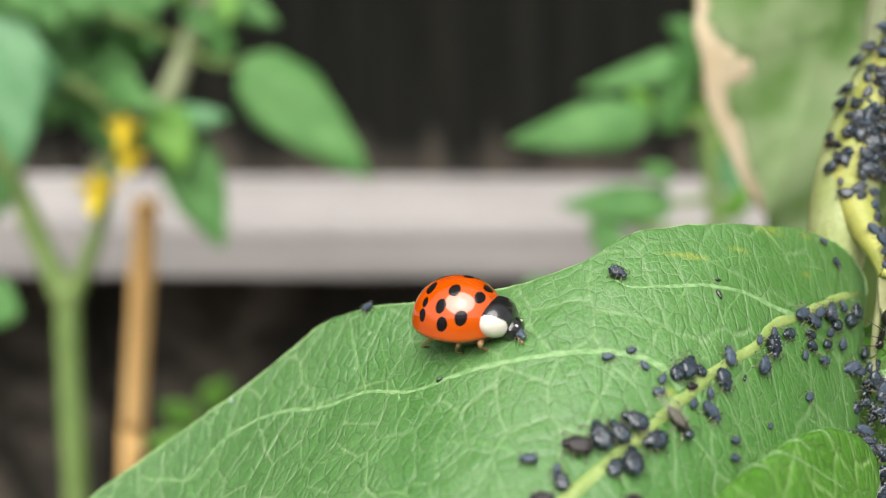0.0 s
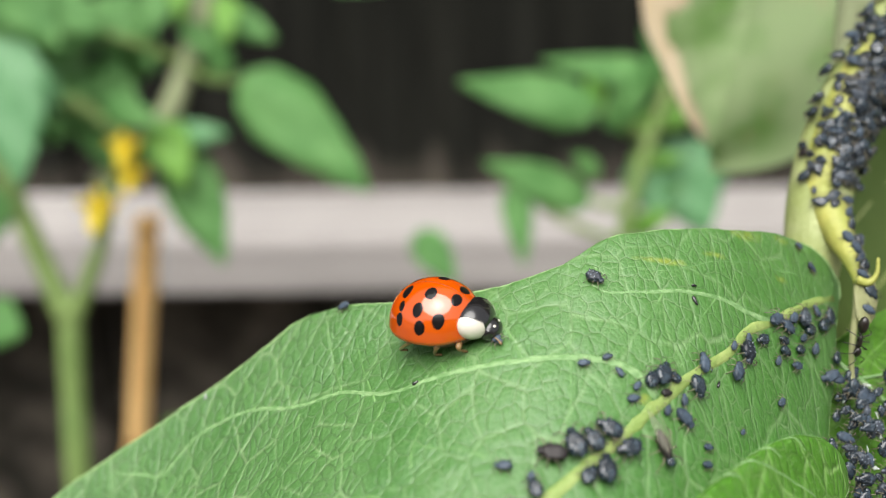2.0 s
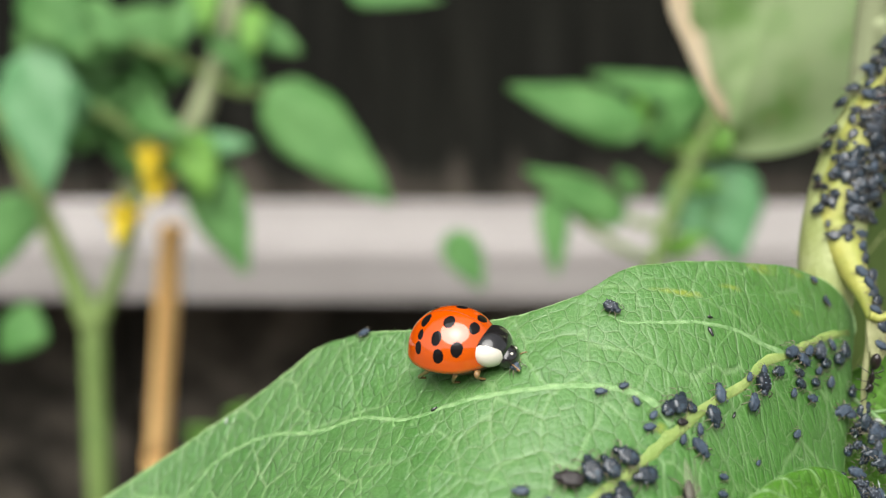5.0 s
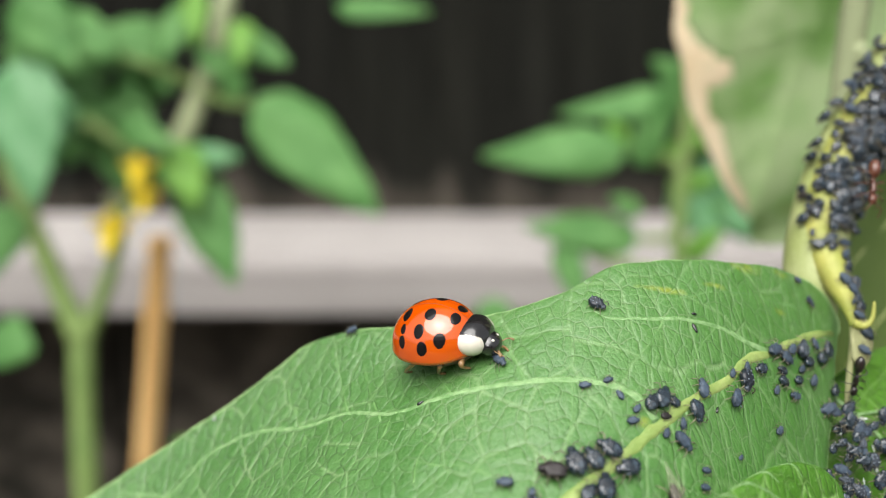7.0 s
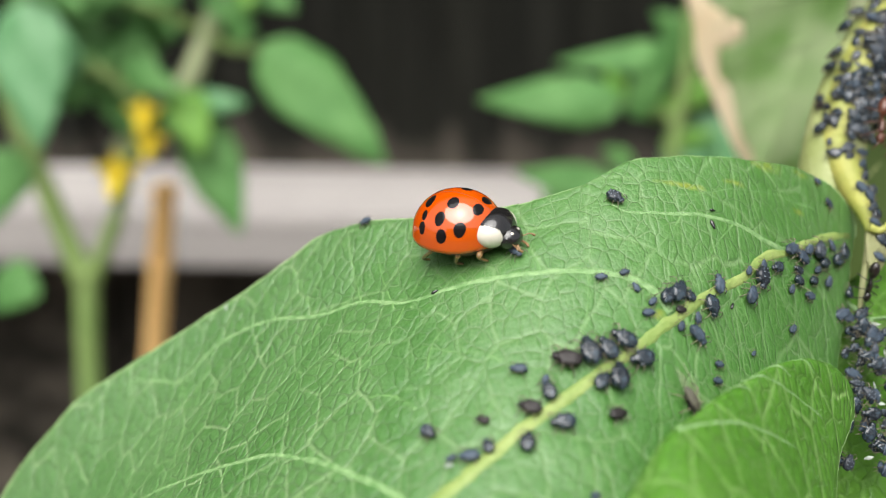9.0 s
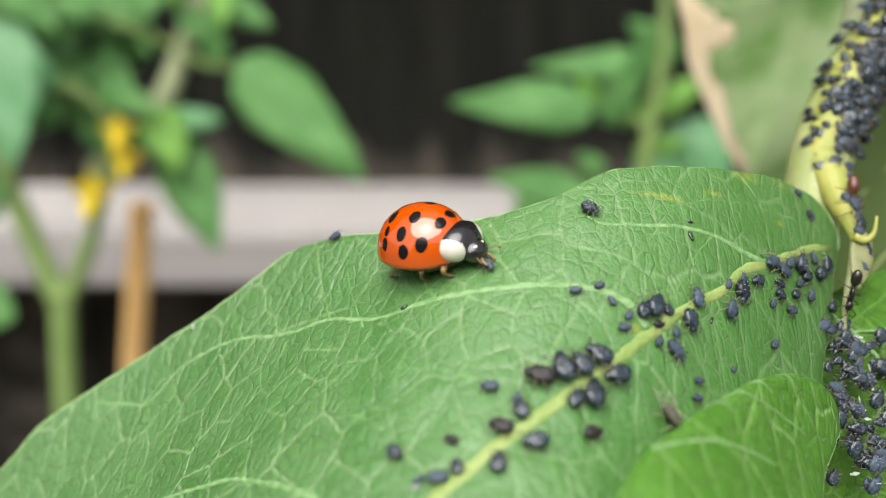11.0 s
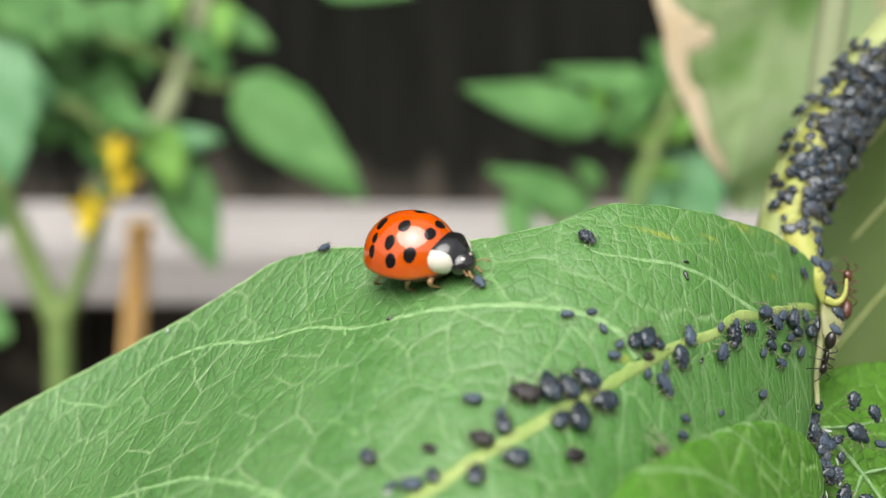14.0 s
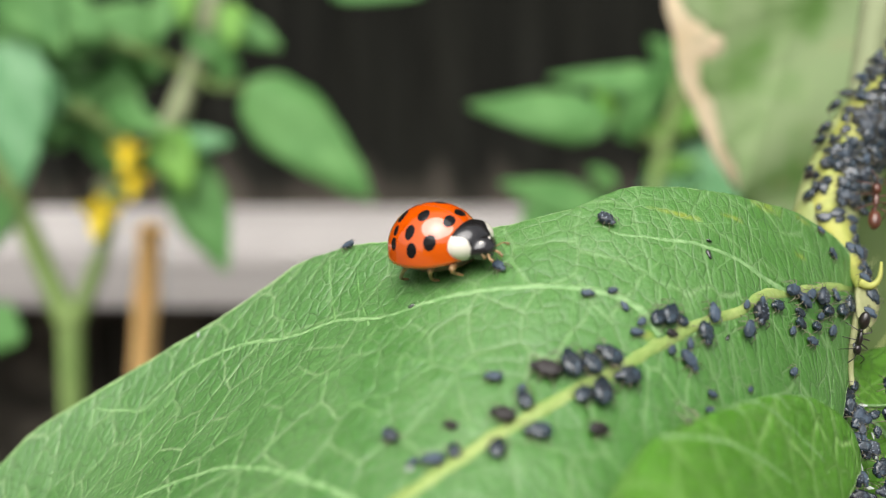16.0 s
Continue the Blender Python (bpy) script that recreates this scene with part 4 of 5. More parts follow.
for line in (
    [(21.3, 0.7), (19.2, -0.4), (16.0, -1.9), (12.4, -3.7), (10.2, -3.9)],
    [(-17.3, -0.2), (-16.5, -3.1), (-16.2, -5.8), (-16.1, -8.3)],
    [(-5.4, -4.6), (-5.8, -2.8), (-6.4, -0.6), (-7.2, 1.0), (-7.7, 2.4)],
    [(-10.9, -1.3), (-11.7, 0.6), (-12.2, 2.0)],
    [(-7.9, -3.9), (-8.3, -5.2), (-8.7, -6.5), (-8.9, -8.8), (-9.1, -10.8)],
    [(-8.2, -3.3), (-8.7, -2.0), (-9.3, -0.6), (-10.2, 1.6)],
    [(-13.3, -0.1), (-13.3, 0.8), (-13.6, 1.8)],
    [(-18.9, 0.8), (-18.9, 1.4), (-18.7, 2.2)],
    [(-21.3, 2.2), (-21.4, 1.1), (-21.9, -0.2)],
    [(-2.8, -7.2), (-3.6, -9.1), (-4.7, -9.8), (-6.1, -10.6)],
    [(-15.2, 0.3), (-15.6, -0.7), (-15.8, -2.4)],
    [(-5.2, -7.8), (-6.1, -8.0), (-7.2, -8.0), (-8.4, -6.9)],
    [(-1.5, -12.3), (-1.3, -11.0), (-0.4, -9.7), (0.0, -7.8)],
    [(-2.0, -14.4), (-3.1, -13.1), (-4.3, -12.4), (-5.7, -12.1)],
    [(2.2, -13.2), (0.9, -12.3), (-0.4, -11.8), (-1.5, -11.0)],
    [(-3.4, -7.0), (-4.4, -3), (-5.2, 1.4)],
    [(6.5, -8.7), (6.2, -11), (5.2, -13.6)],
    [(11.4, -9.5), (11.7, -10.7), (12.9, -11.4)],
    [(14.7, -6.6), (15.2, -7.6), (15.7, -8.4)],
    [(18.9, -3.3), (19.9, -3.5), (20.9, -3.9)],
    [(6.9, -13.6), (7.7, -15.9), (9.2, -16.7)],
    [(4.9, -15.1), (5.5, -17.7), (6.3, -18.9)],
    [(12, -4.8), (10.5, -6.8), (8.6, -8.7)],
    [(15, -4), (13.4, -6), (12.2, -8)],
    [(4.2, -8.6), (3.2, -5.6), (2.6, -3.4)],
    [(0.4, -7.9), (-0.6, -5), (-0.9, -2)],
    [(-12, -10.8), (-12.6, -13), (-14, -17)],
):
    vein(line, 0.095, 0.045, material=TWIG, sink=0.7)
for line in (
    [(12.3, -14.1), (14.1, -13.1), (16.4, -12.1), (18.5, -11.1)],
    [(9.1, -18.6), (12.0, -16.5), (14.1, -15.3), (16.1, -14.2)],
    [(11.2, -15.5), (12.6, -14.5), (13.6, -14.1)],
    [(15.8, -10.9), (17.4, -9.9), (18.2, -9.9)],
    [(13.8, -12.6), (15.3, -11.8), (16.4, -11.5)],
):
    vein(line, 0.11, 0.06, material=VEIN, sink=0.6)
# fine cross veins that climb from the side veins towards their neighbours
twig_rng = random.Random(31)
for main, side, reach in (
    ([(9.8, -9.1), (3.1, -8.5), (-2.7, -7.0), (-8.2, -3.2), (-13.3, -0.1)], 1, 3.0),
    ([(9.8, -9.1), (3.1, -8.5), (-2.7, -7.0), (-8.2, -3.2), (-13.3, -0.1)], -1, 3.0),
    ([(-3.9, -17.4), (-9.4, -12.3), (-15.2, -9.0), (-24, -5)], 1, 3.4),
    ([(-3.9, -17.4), (-9.4, -12.3), (-15.2, -9.0), (-24, -5)], -1, 3.4),
    ([(18.7, -2.9), (15.3, -3.9), (9.0, -5.4)], 1, 2.4),
    ([(18.7, -2.9), (15.3, -3.9), (9.0, -5.4)], -1, 2.6),
    ([(18.8, -2.8), (12.5, -8.4), (6.4, -13.8), (-0.9, -19.4)], 1, 2.6),
    ([(18.8, -2.8), (12.5, -8.4), (6.4, -13.8), (-0.9, -19.4)], -1, 3.4),
):
    steps = spline([(*p, 0) for p in main], 40)
    at = 1.0
    while at < 38:
        p = steps[int(at)]
        ahead = (steps[int(at) + 1] - p).normalized()
        out = Vector((-ahead.y, ahead.x, 0)) * (side if main[0][0] < main[-1][0] else -side)
        far = reach * twig_rng.uniform(0.6, 1.0)
        lean = twig_rng.uniform(0.1, 0.6)
        line = [(p.x, p.y)]
        for k in range(1, 5):
            q = p + (out * k / 4 + ahead * lean * (k / 4) ** 1.6) * far + Vector((twig_rng.uniform(-0.42, 0.42), twig_rng.uniform(-0.42, 0.42), 0))
            line.append((q.x, q.y))
        if line[-1][1] < (-3.8 if line[-1][0] > -3 else 2.2):
            vein(line, 0.05, 0.018, material=TWIG, sink=1.3, count=22)
        at += twig_rng.uniform(1.6, 3.4)
edge = [Vector((p.x, p.y, blade_z(p.x, p.y) - 0.19 + 0.10 * noise.noise(Vector((p.x, p.y, 0)) * 0.55))) for p in ring]
part("margin", tube(bmesh.new(), edge + edge[:1], lambda u: 0.02 if edge[int(u * 300) % 300].x > 17 and edge[int(u * 300) % 300].y < 2.6 else 0.09, 6, ends=False), RIM, bean_leaf, "pale thickened leaf margin")


# short pale hairs on the folded half and along the margin
hair_rng = random.Random(77)
hairs = bmesh.new()


def hair(root, way, long):
    side = way.orthogonal().normalized() * 0.011
    across = way.cross(side).normalized() * 0.011
    tip = hairs.verts.new(root + way * long)
    feet = [hairs.verts.new(root + side * math.cos(a) + across * math.sin(a)) for a in (0, 2.094, 4.189)]
    for k in range(3):
        hairs.faces.new((feet[k], feet[(k + 1) % 3], tip))


while len(hairs.faces) < 1800:
    x, y = hair_rng.uniform(6.5, 20), hair_rng.uniform(-19, -4)
    if not -0.4 < past_crest(x, y) < 7 or x > 18.2 + 0.3 * (y + 16):
        continue
    lean = Vector((hair_rng.gauss(0.3, 0.4), hair_rng.gauss(-0.2, 0.4), hair_rng.gauss(0.2, 0.3)))
    hair(Vector((x, y, blade_top(x, y))), (blade_normal(x, y) + lean).normalized(), hair_rng.uniform(0.18, 0.42))
for k, p in enumerate(ring):
    if p.y > -6:
        for _ in range(3):
            q = p.lerp(ring[(k + 1) % len(ring)], hair_rng.random())
            out = (q - heart).normalized()
            hair(Vector((q.x, q.y, blade_top(q.x, q.y) - 0.1)), (out + Vector((hair_rng.gauss(0, 0.5), hair_rng.gauss(0, 0.3), hair_rng.gauss(0.3, 0.4)))).normalized(), hair_rng.uniform(0.08, 0.22))
tagged(part("hairs", hairs, TWIG, bean_leaf, "short pale leaf hairs"), kind="stuff")


# ---- the bean stalk with its yellow joint, the young leaf beyond it and the leaves behind ----
stem = thing("bean_plant", "pale green bean plant stem with yellow joint, thick with aphids", "plant", pose(0, 0, 0))
STEM = [(22.0, 1.0, -4.9), (23.3, 4.9, 0.1), (24.2, 7.1, 3.7), (24.8, 8.6, 6.2), (25.9, 10.4, 8.8), (27.7, 12.2, 11.8), (29.8, 13.7, 14.6), (32.3, 15.4, 17.9), (37.4, 17.6, 24.0)]
stem_path = spline(STEM, 60)


def stem_thick(u):
    return 2.1 - 0.21 * u - 0.9 * (1 - smooth_step(0.0, 0.3, u))


part("stalk", tube(bmesh.new(), stem_path, stem_thick, 24), STALK, stem, "pale green ribbed stalk")
part("main_stalk", tube(bmesh.new(), spline([(37.2, 17.6, 22.9), (48, 25, 42), (66, 40, 66), (86, 60, 72), (98, 78, 40), (102, 84, -60), (103, 85, -240), (103, 85, -524)], 90), lambda u: 1.9 + 1.3 * u, 16), STALK, stem, "pale green climbing bean stalk")
joint_path = spline([tuple(p + Vector((-0.2, -0.6, 0.32))) for p in stem_path[52:19:-4]] + [(24.55, 6.3, 5.1), (24.7, 4.7, 4.1), (24.75, 3.0, 3.3), (24.6, 1.7, 2.8), (24.4, 0.8, 2.5)], 70)


def joint_thick(u):
    return 0.25 + 1.3 * min(1.0, 0.25 + 4 * u) * (1 - smooth_step(0.52, 1.0, u))


part("joint", tube(bmesh.new(), joint_path, joint_thick, 24), STALK_YELLOW, stem, "yellow ridge of the stalk, drawn out into the leaf joint")
part("leaf_axis", tube(bmesh.new(), spline([(24.5, 1.1, 2.6), (24.2, 0.1, 1.4), (23.9, -0.6, 0.3), (23.5, -1.7, -1.2), (23.4, -2.6, -2.5)], 40), lambda u: 0.25 - 0.12 * u, 12), HUSK, stem, "pale yellowish leaf axis")
part("stipule", tube(bmesh.new(), spline([(24.2, 0.5, 2.8), (24.8, 0.3, 2.7), (25.25, 0.4, 3.2), (25.35, 0.7, 4.1)], 16), lambda u: 0.28 - 0.2 * u, 10), STALK_YELLOW, stem, "curved yellow stipule")
part("husk", leaflet(bmesh.new(), (25.0, 0.9, 3.0), (24.3, -1.2, 0.2), 1.6, (0.2, -1, 0.3), 0.2, 0.1, 10, 0.08, 3, thick=0.06), HUSK, stem, "dry papery stipule")


def wide_leaf(owner, name, base, tip, wide, face, material, label, fold=0.1, droop=0.08, seed=0, ribs=4, rib_material=None, rib=1.0):
    blade = part(name, leaflet(bmesh.new(), base, tip, wide, face, fold, droop, 26, 0.02, seed), material, owner, label)
    b, t, f = Vector(base), Vector(tip), Vector(face).normalized()
    a = (t - b).normalized()
    c = a.cross(f).normalized()
    f = c.cross(a)
    long = (t - b).length

    def where(u, s):
        half = 0.5 * wide * (math.sin(math.pi * u ** 0.72) ** 0.85 + 0.02)
        lift = -fold * abs(s) * half + droop * long * (0.25 - (u - 0.35) ** 2) + 0.03 * wide * math.sin(9 * u + 4 * s)
        return b + a * (u * long) + c * (s * half) + f * lift

    part("rib", tube(bmesh.new(), [where(0.02 + 0.92 * i / 20, 0) for i in range(21)], lambda u: rib * 0.02 * wide * (1.1 - u), 8), rib_material or material, blade)
    for k in range(ribs):
        for side in (-1, 1):
            u0 = 0.1 + 0.7 * k / ribs
            part("rib", tube(bmesh.new(), [where(u0 + 0.22 * i / 10, side * 0.9 * i / 10) for i in range(11)], lambda u: rib * 0.012 * wide * (1.1 - u), 6), rib_material or material, blade)
    return blade


young_leaf = wide_leaf(stem, "young_leaf", (22.6, 0.4, -1.2), (39.4, -7.8, -16.6), 23, (0.12, -0.75, 0.65), YOUNG, "bright green young bean leaf", 0.08, 0.05, 5, 5, VEIN, 0.35)
wide_leaf(stem, "back_leaf", (37, 19, 22), (36, 8, -28), 17, (-0.35, -0.9, 0.2), OLIVE, "olive shaded bean leaf behind the stem", 0.15, 0.05, 6, 5, STALK)

part("back_stalk", tube(bmesh.new(), spline([(34.3, 30, 24), (34, 29, 14), (33.6, 27, 5)], 16), 1.2, 12), OLD_STALK, stem, "pale stalk farther back")
part("back_stalk", tube(bmesh.new(), spline([(34.2, 29, 17), (37, 28, 12), (40, 27, 8)], 16), 0.9, 12), OLD_STALK, stem, "pale stalk farther back")

pale_leaf = thing("pale_bean_leaf", "pale green bean leaf with withered tan edge", "leaf", pose(0.03092, 0.06466, 0.00661))
green, tan = bmesh.new(), bmesh.new()


def pale_at(u, s):
    """A place on the pale leaf: u from base to tip, s from edge to edge."""
    half = 12.5 * (math.sin(math.pi * min(0.999, u) ** 0.72) ** (0.85 if s < 0 else 0.6) + 0.01)
    half *= 1 + (0.45 * smooth_step(0.45, 0.85, u) if s > 0 else 0) + 0.07 * noise.noise(Vector((u * 9, s * 2, 1))) + 0.03 * noise.noise(Vector((u * 31, s * 2, 7)))
    mid = Vector((11, 3, 19)).lerp(Vector((3.5, -0.5, -10)), u)
    across = Vector((-0.966, 0.05, 0.255))
    mid.z -= 2.5 * max(0, s) * smooth_step(0.5, 0.95, u)
    return 1.35 * (mid - across * (s * half) + Vector((-0.1, -1, 0.2)) * (1.4 * (0.25 - (u - 0.4) ** 2) - 1.1 * abs(s) + 0.35 * math.sin(9 * u + 4 * s)))


for i in range(60):
    for k in range(40):
        ends = [(i / 60, k / 20 - 1), ((i + 1) / 60, k / 20 - 1), ((i + 1) / 60, (k + 1) / 20 - 1), (i / 60, (k + 1) / 20 - 1)]
        u, s = (i + 0.5) / 60, (k + 0.5) / 20 - 1
        wither = s + 0.935 + 0.10 * noise.noise(Vector((u * 11, s * 6, 3))) - 0.42 * math.exp(-((u - 0.60) / 0.06) ** 2) - 0.3 * smooth_step(0.62, 0.8, u) - 0.2 * smooth_step(0.85, 0.98, u)
        lot = tan if wither < 0 else green
        lot.faces.new([lot.verts.new(pale_at(*e)) for e in ends])
for lot in (green, tan):
    bmesh.ops.remove_doubles(lot, verts=lot.verts, dist=0.001)
    bmesh.ops.solidify(lot, geom=lot.faces[:], thickness=0.15)
part("blade", green, PALE, pale_leaf, "pale green blade")
part("withered_edge", tan, TAN, pale_leaf, "withered ragged tan edge")
part("leaf_stalk", tube(bmesh.new(), spline([tuple(pale_at(0.03, 0)), (20, 7, 34), (32, 14, 50), (48, 26, 66)], 24), 0.8, 10), STALK, pale_leaf)
for k in range(4):
    part("rib", tube(bmesh.new(), [pale_at(0.25 + 0.16 * k + 0.2 * i / 10, -0.85 * i / 10) - Vector((0, 0.1, 0)) for i in range(11)], lambda u: 0.14 * (1.1 - u), 6), PALE, pale_leaf)
part("rib", tube(bmesh.new(), [pale_at(0.05 + 0.9 * i / 20, 0) - Vector((0, 0.1, 0)) for i in range(21)], lambda u: 0.3 * (1.1 - u), 8), PALE, pale_leaf)


# ---- the ladybird ----
DOME = (2.6, 2.27, 2.34)


def shoulder(x):
    """The wing cases narrow a little towards the collar."""
    return 1 - 0.13 * smooth_step(1.0, 2.6, x)


def dome(x, y, lift=0.0):
    """A place on the shell above (x, y), and its normal."""
    a, b, h = DOME
    z = h * math.sqrt(max(0.0, 1 - (x / a) ** 2 - (y / b) ** 2))
    n = Vector((x / a ** 2, y / b ** 2, z / h ** 2)).normalized()
    return Vector((x, y, z)) + n * lift, n


def leg(owner, hip, knee, ankle, toe, thick, material, name="leg"):
    path = spline([hip, knee, ankle, toe], 16)
    part(name, tube(bmesh.new(), path, lambda u: thick * (1.15 - 0.7 * u) * (1.35 if 0.05 < u < 0.35 else 1.0), 8), material, owner)


def ladybird(rest):
    owner = thing("ladybird", "orange ladybird with black spots and a white-sided collar, feeding", "beetle")
    a, b, h = DOME
    for side in (-1, 1):
        bm = bmesh.new()
        rows = []
        for i in range(49):
            t = math.pi * i / 48
            row = []
            for k in range(29):
                q = math.pi / 2 * k / 28
                x, y, z = a * math.cos(t) * math.cos(q), b * math.sin(t) * math.cos(q), h * math.sin(q)
                flare = 0.015 * (1 - smooth_step(0.0, 0.16, q))
                row.append(bm.verts.new((x * (1 + flare), side * (y * (1 + flare) * shoulder(x) + 0.012), z - 0.05 * (k == 0))))
            rows.append(row)
        inner = [bm.verts.new((v.co.x * 0.94, v.co.y * 0.94, v.co.z - 0.02)) for v in [r[0] for r in rows]]
        for r, s in zip(rows, rows[1:]):
            for k in range(28):
                bm.faces.new((r[k], s[k], s[k + 1], r[k + 1]))
        for i in range(48):
            bm.faces.new((rows[i][0], rows[i + 1][0], inner[i + 1], inner[i]))
        bmesh.ops.remove_doubles(bm, verts=bm.verts, dist=0.002)
        shell = part("elytron", bm, SHELL, owner, "glossy orange wing case with black spots")
        for x, y, r in ((-1.2, 0.68, 0.42), (-1.2, 1.45, 0.29), (-1.22, 1.86, 0.37), (-0.13, 1.72, 0.42), (0.1, 2.2, 0.44), (0.3, 0.85, 0.4), (1.05, 1.83, 0.45), (1.6, 0.55, 0.38)):
            spot(shell, 0.97 * x, side * 0.965 * y, 0.93 * r)
    part("suture", tube(bmesh.new(), [dome(2.5 - 4.9 * i / 24, 0, 0.0)[0] for i in range(25)], 0.012, 6), UNDERBODY, owner)
    part("scutellum", blob(bmesh.new(), (2.2, 0, 1.3), (0.2, 0.15, 0.1)), JET, owner)
    part("underbody", blob(bmesh.new(), (0.2, 0, -0.15), (2.3, 1.95, 0.75)), UNDERBODY, owner, "brown underside")
    tilt = Matrix.Rotation(0.42, 3, "Y")
    zones = {"black": bmesh.new(), "left": bmesh.new(), "right": bmesh.new()}
    for i in range(60):
        for k in range(140):
            corners = []
            for di, dk in ((0, 0), (1, 0), (1, 1), (0, 1)):
                u, w = math.pi * (i + di) / 60, 2 * math.pi * (k + dk) / 140
                corners.append(tilt @ Vector((1.04 * math.sin(u) * math.cos(w), 1.45 * math.cos(u), 0.92 * math.sin(u) * math.sin(w))) + Vector((2.18, 0, 0.54)))
            c = sum(corners, Vector()) / 4
            bound = 0.76 + 0.42 * max(0.0, 2.4 - c.x) + 0.6 * max(0.0, c.z - 0.8) + 0.05 * math.cos(5 * (c.x - 2.5))
            zone = "black" if abs(c.y) < bound else ("left" if c.y > 0 else "right")
            lot = zones[zone]
            if (corners[0] - corners[3]).length < 1e-6:
                corners = corners[:3]
            elif (corners[1] - corners[2]).length < 1e-6:
                corners = [corners[0], corners[1], corners[3]]
            lot.faces.new([lot.verts.new(p) for p in corners])
    for lot in zones.values():
        bmesh.ops.remove_doubles(lot, verts=lot.verts, dist=0.001)
    collar = part("pronotum", zones["black"], JET, owner, "black collar plate with white sides")
    for zone in ("left", "right"):
        part("white_patch", zones[zone], IVORY, collar, "ivory white side patch")
    head = part("head", blob(bmesh.new(), (3.0, 0, 0.08), (0.66, 0.8, 0.6), Matrix.Rotation(0.5, 3, "Y"), 10, 18), JET, owner, "black head with two pale marks")
    for side in (-1, 1):
        part("eye", blob(bmesh.new(), (3.14, side * 0.57, 0.16), (0.23, 0.18, 0.25)), JET, head)
        part("pale_mark", blob(bmesh.new(), (3.32, side * 0.27, 0.40), (0.15, 0.14, 0.1)), IVORY, head)
        part("antenna", tube(bmesh.new(), spline([(3.44, side * 0.5, -0.08), (3.74, side * 0.75, -0.03), (3.99, side * 0.85, -0.18)], 10), lambda u: 0.035 + 0.035 * (u > 0.75), 6), AMBER, head)
        part("palp", tube(bmesh.new(), spline([(3.54, side * 0.25, -0.23), (3.69, side * 0.35, -0.43), (3.82, side * 0.3, -0.58)], 8), 0.075, 6), AMBER, head)
        for x, y, toe_x, toe_y in ((1.7, 0.9, 2.0, 1.1), (0.6, 1.2, 0.55, 1.15), (-1.0, 1.1, -1.6, 0.9)):
            toe = Vector((toe_x, side * toe_y, -0.8))
            foot = (rest @ (toe * MM)) / MM
            foot.z = max(blade_z(foot.x, foot.y) + 0.05, foot.z - 0.7)
            toe = rest.inverted() @ (foot * MM) / MM
            knee = Vector((x + 0.25, side * (y + 0.75), -0.3))
            leg(owner, (x, side * y, -0.25), knee, toe + Vector((-0.1, side * 0.25, 0.22)), toe + Vector((0.12, -side * 0.05, 0)), 0.13, AMBER)
    owner.matrix_basis = rest
    return owner


def spot(shell, x, y, r):
    """A black spot: a thin cap that follows the shell."""
    p, n = dome(x, y)
    v = n.cross(Vector((1, 0, 0))).normalized()
    u = v.cross(n)
    a, b, h = DOME
    bm = bmesh.new()
    loops = []
    for i in range(1, 5):
        loop = []
        for k in range(28):
            t = 2 * math.pi * k / 28
            wob = 1 + 0.03 * math.sin(2 * t + 7 * x) + 0.025 * math.sin(3 * t + 11 * y)
            q = p + (u * math.cos(t) * 0.84 + v * math.sin(t) * 1.14) * r * wob * i / 4
            q.z = max(q.z, 0.02)
            g = math.sqrt((q.x / a) ** 2 + (q.y / b) ** 2 + (q.z / h) ** 2)
            q = q / g * (1.007 if i < 4 else 1.001)
            if abs(q.y) < 0.03 or q.y * y < 0:
                q.y = math.copysign(0.03, y)
            q.y *= shoulder(q.x)
            loop.append(bm.verts.new(q))
        loops.append(loop)
    c = bm.verts.new((p.x * 1.006, p.y * 1.006 * shoulder(p.x), p.z * 1.006))
    for k in range(28):
        j = (k + 1) % 28
        bm.faces.new((c, loops[0][k], loops[0][j]))
        for m, w in zip(loops, loops[1:]):
            bm.faces.new((m[k], w[k], w[j], m[j]))
    part("spot", bm, SPOT, shell, "glossy black spot")


def upright(x, y, z, turn, up):
    up = Vector(up).normalized()
    ahead = Vector((math.cos(radians(turn)), math.sin(radians(turn)), 0))
    ahead = (ahead - up * ahead.dot(up)).normalized()
    return Matrix.Translation(Vector((x, y, z)) * MM) @ Matrix((ahead, up.cross(ahead), up)).transposed().to_4x4()


beetle = ladybird(upright(-0.18, -5.18, 3.91, -26, (-0.08, -0.09, 1)))


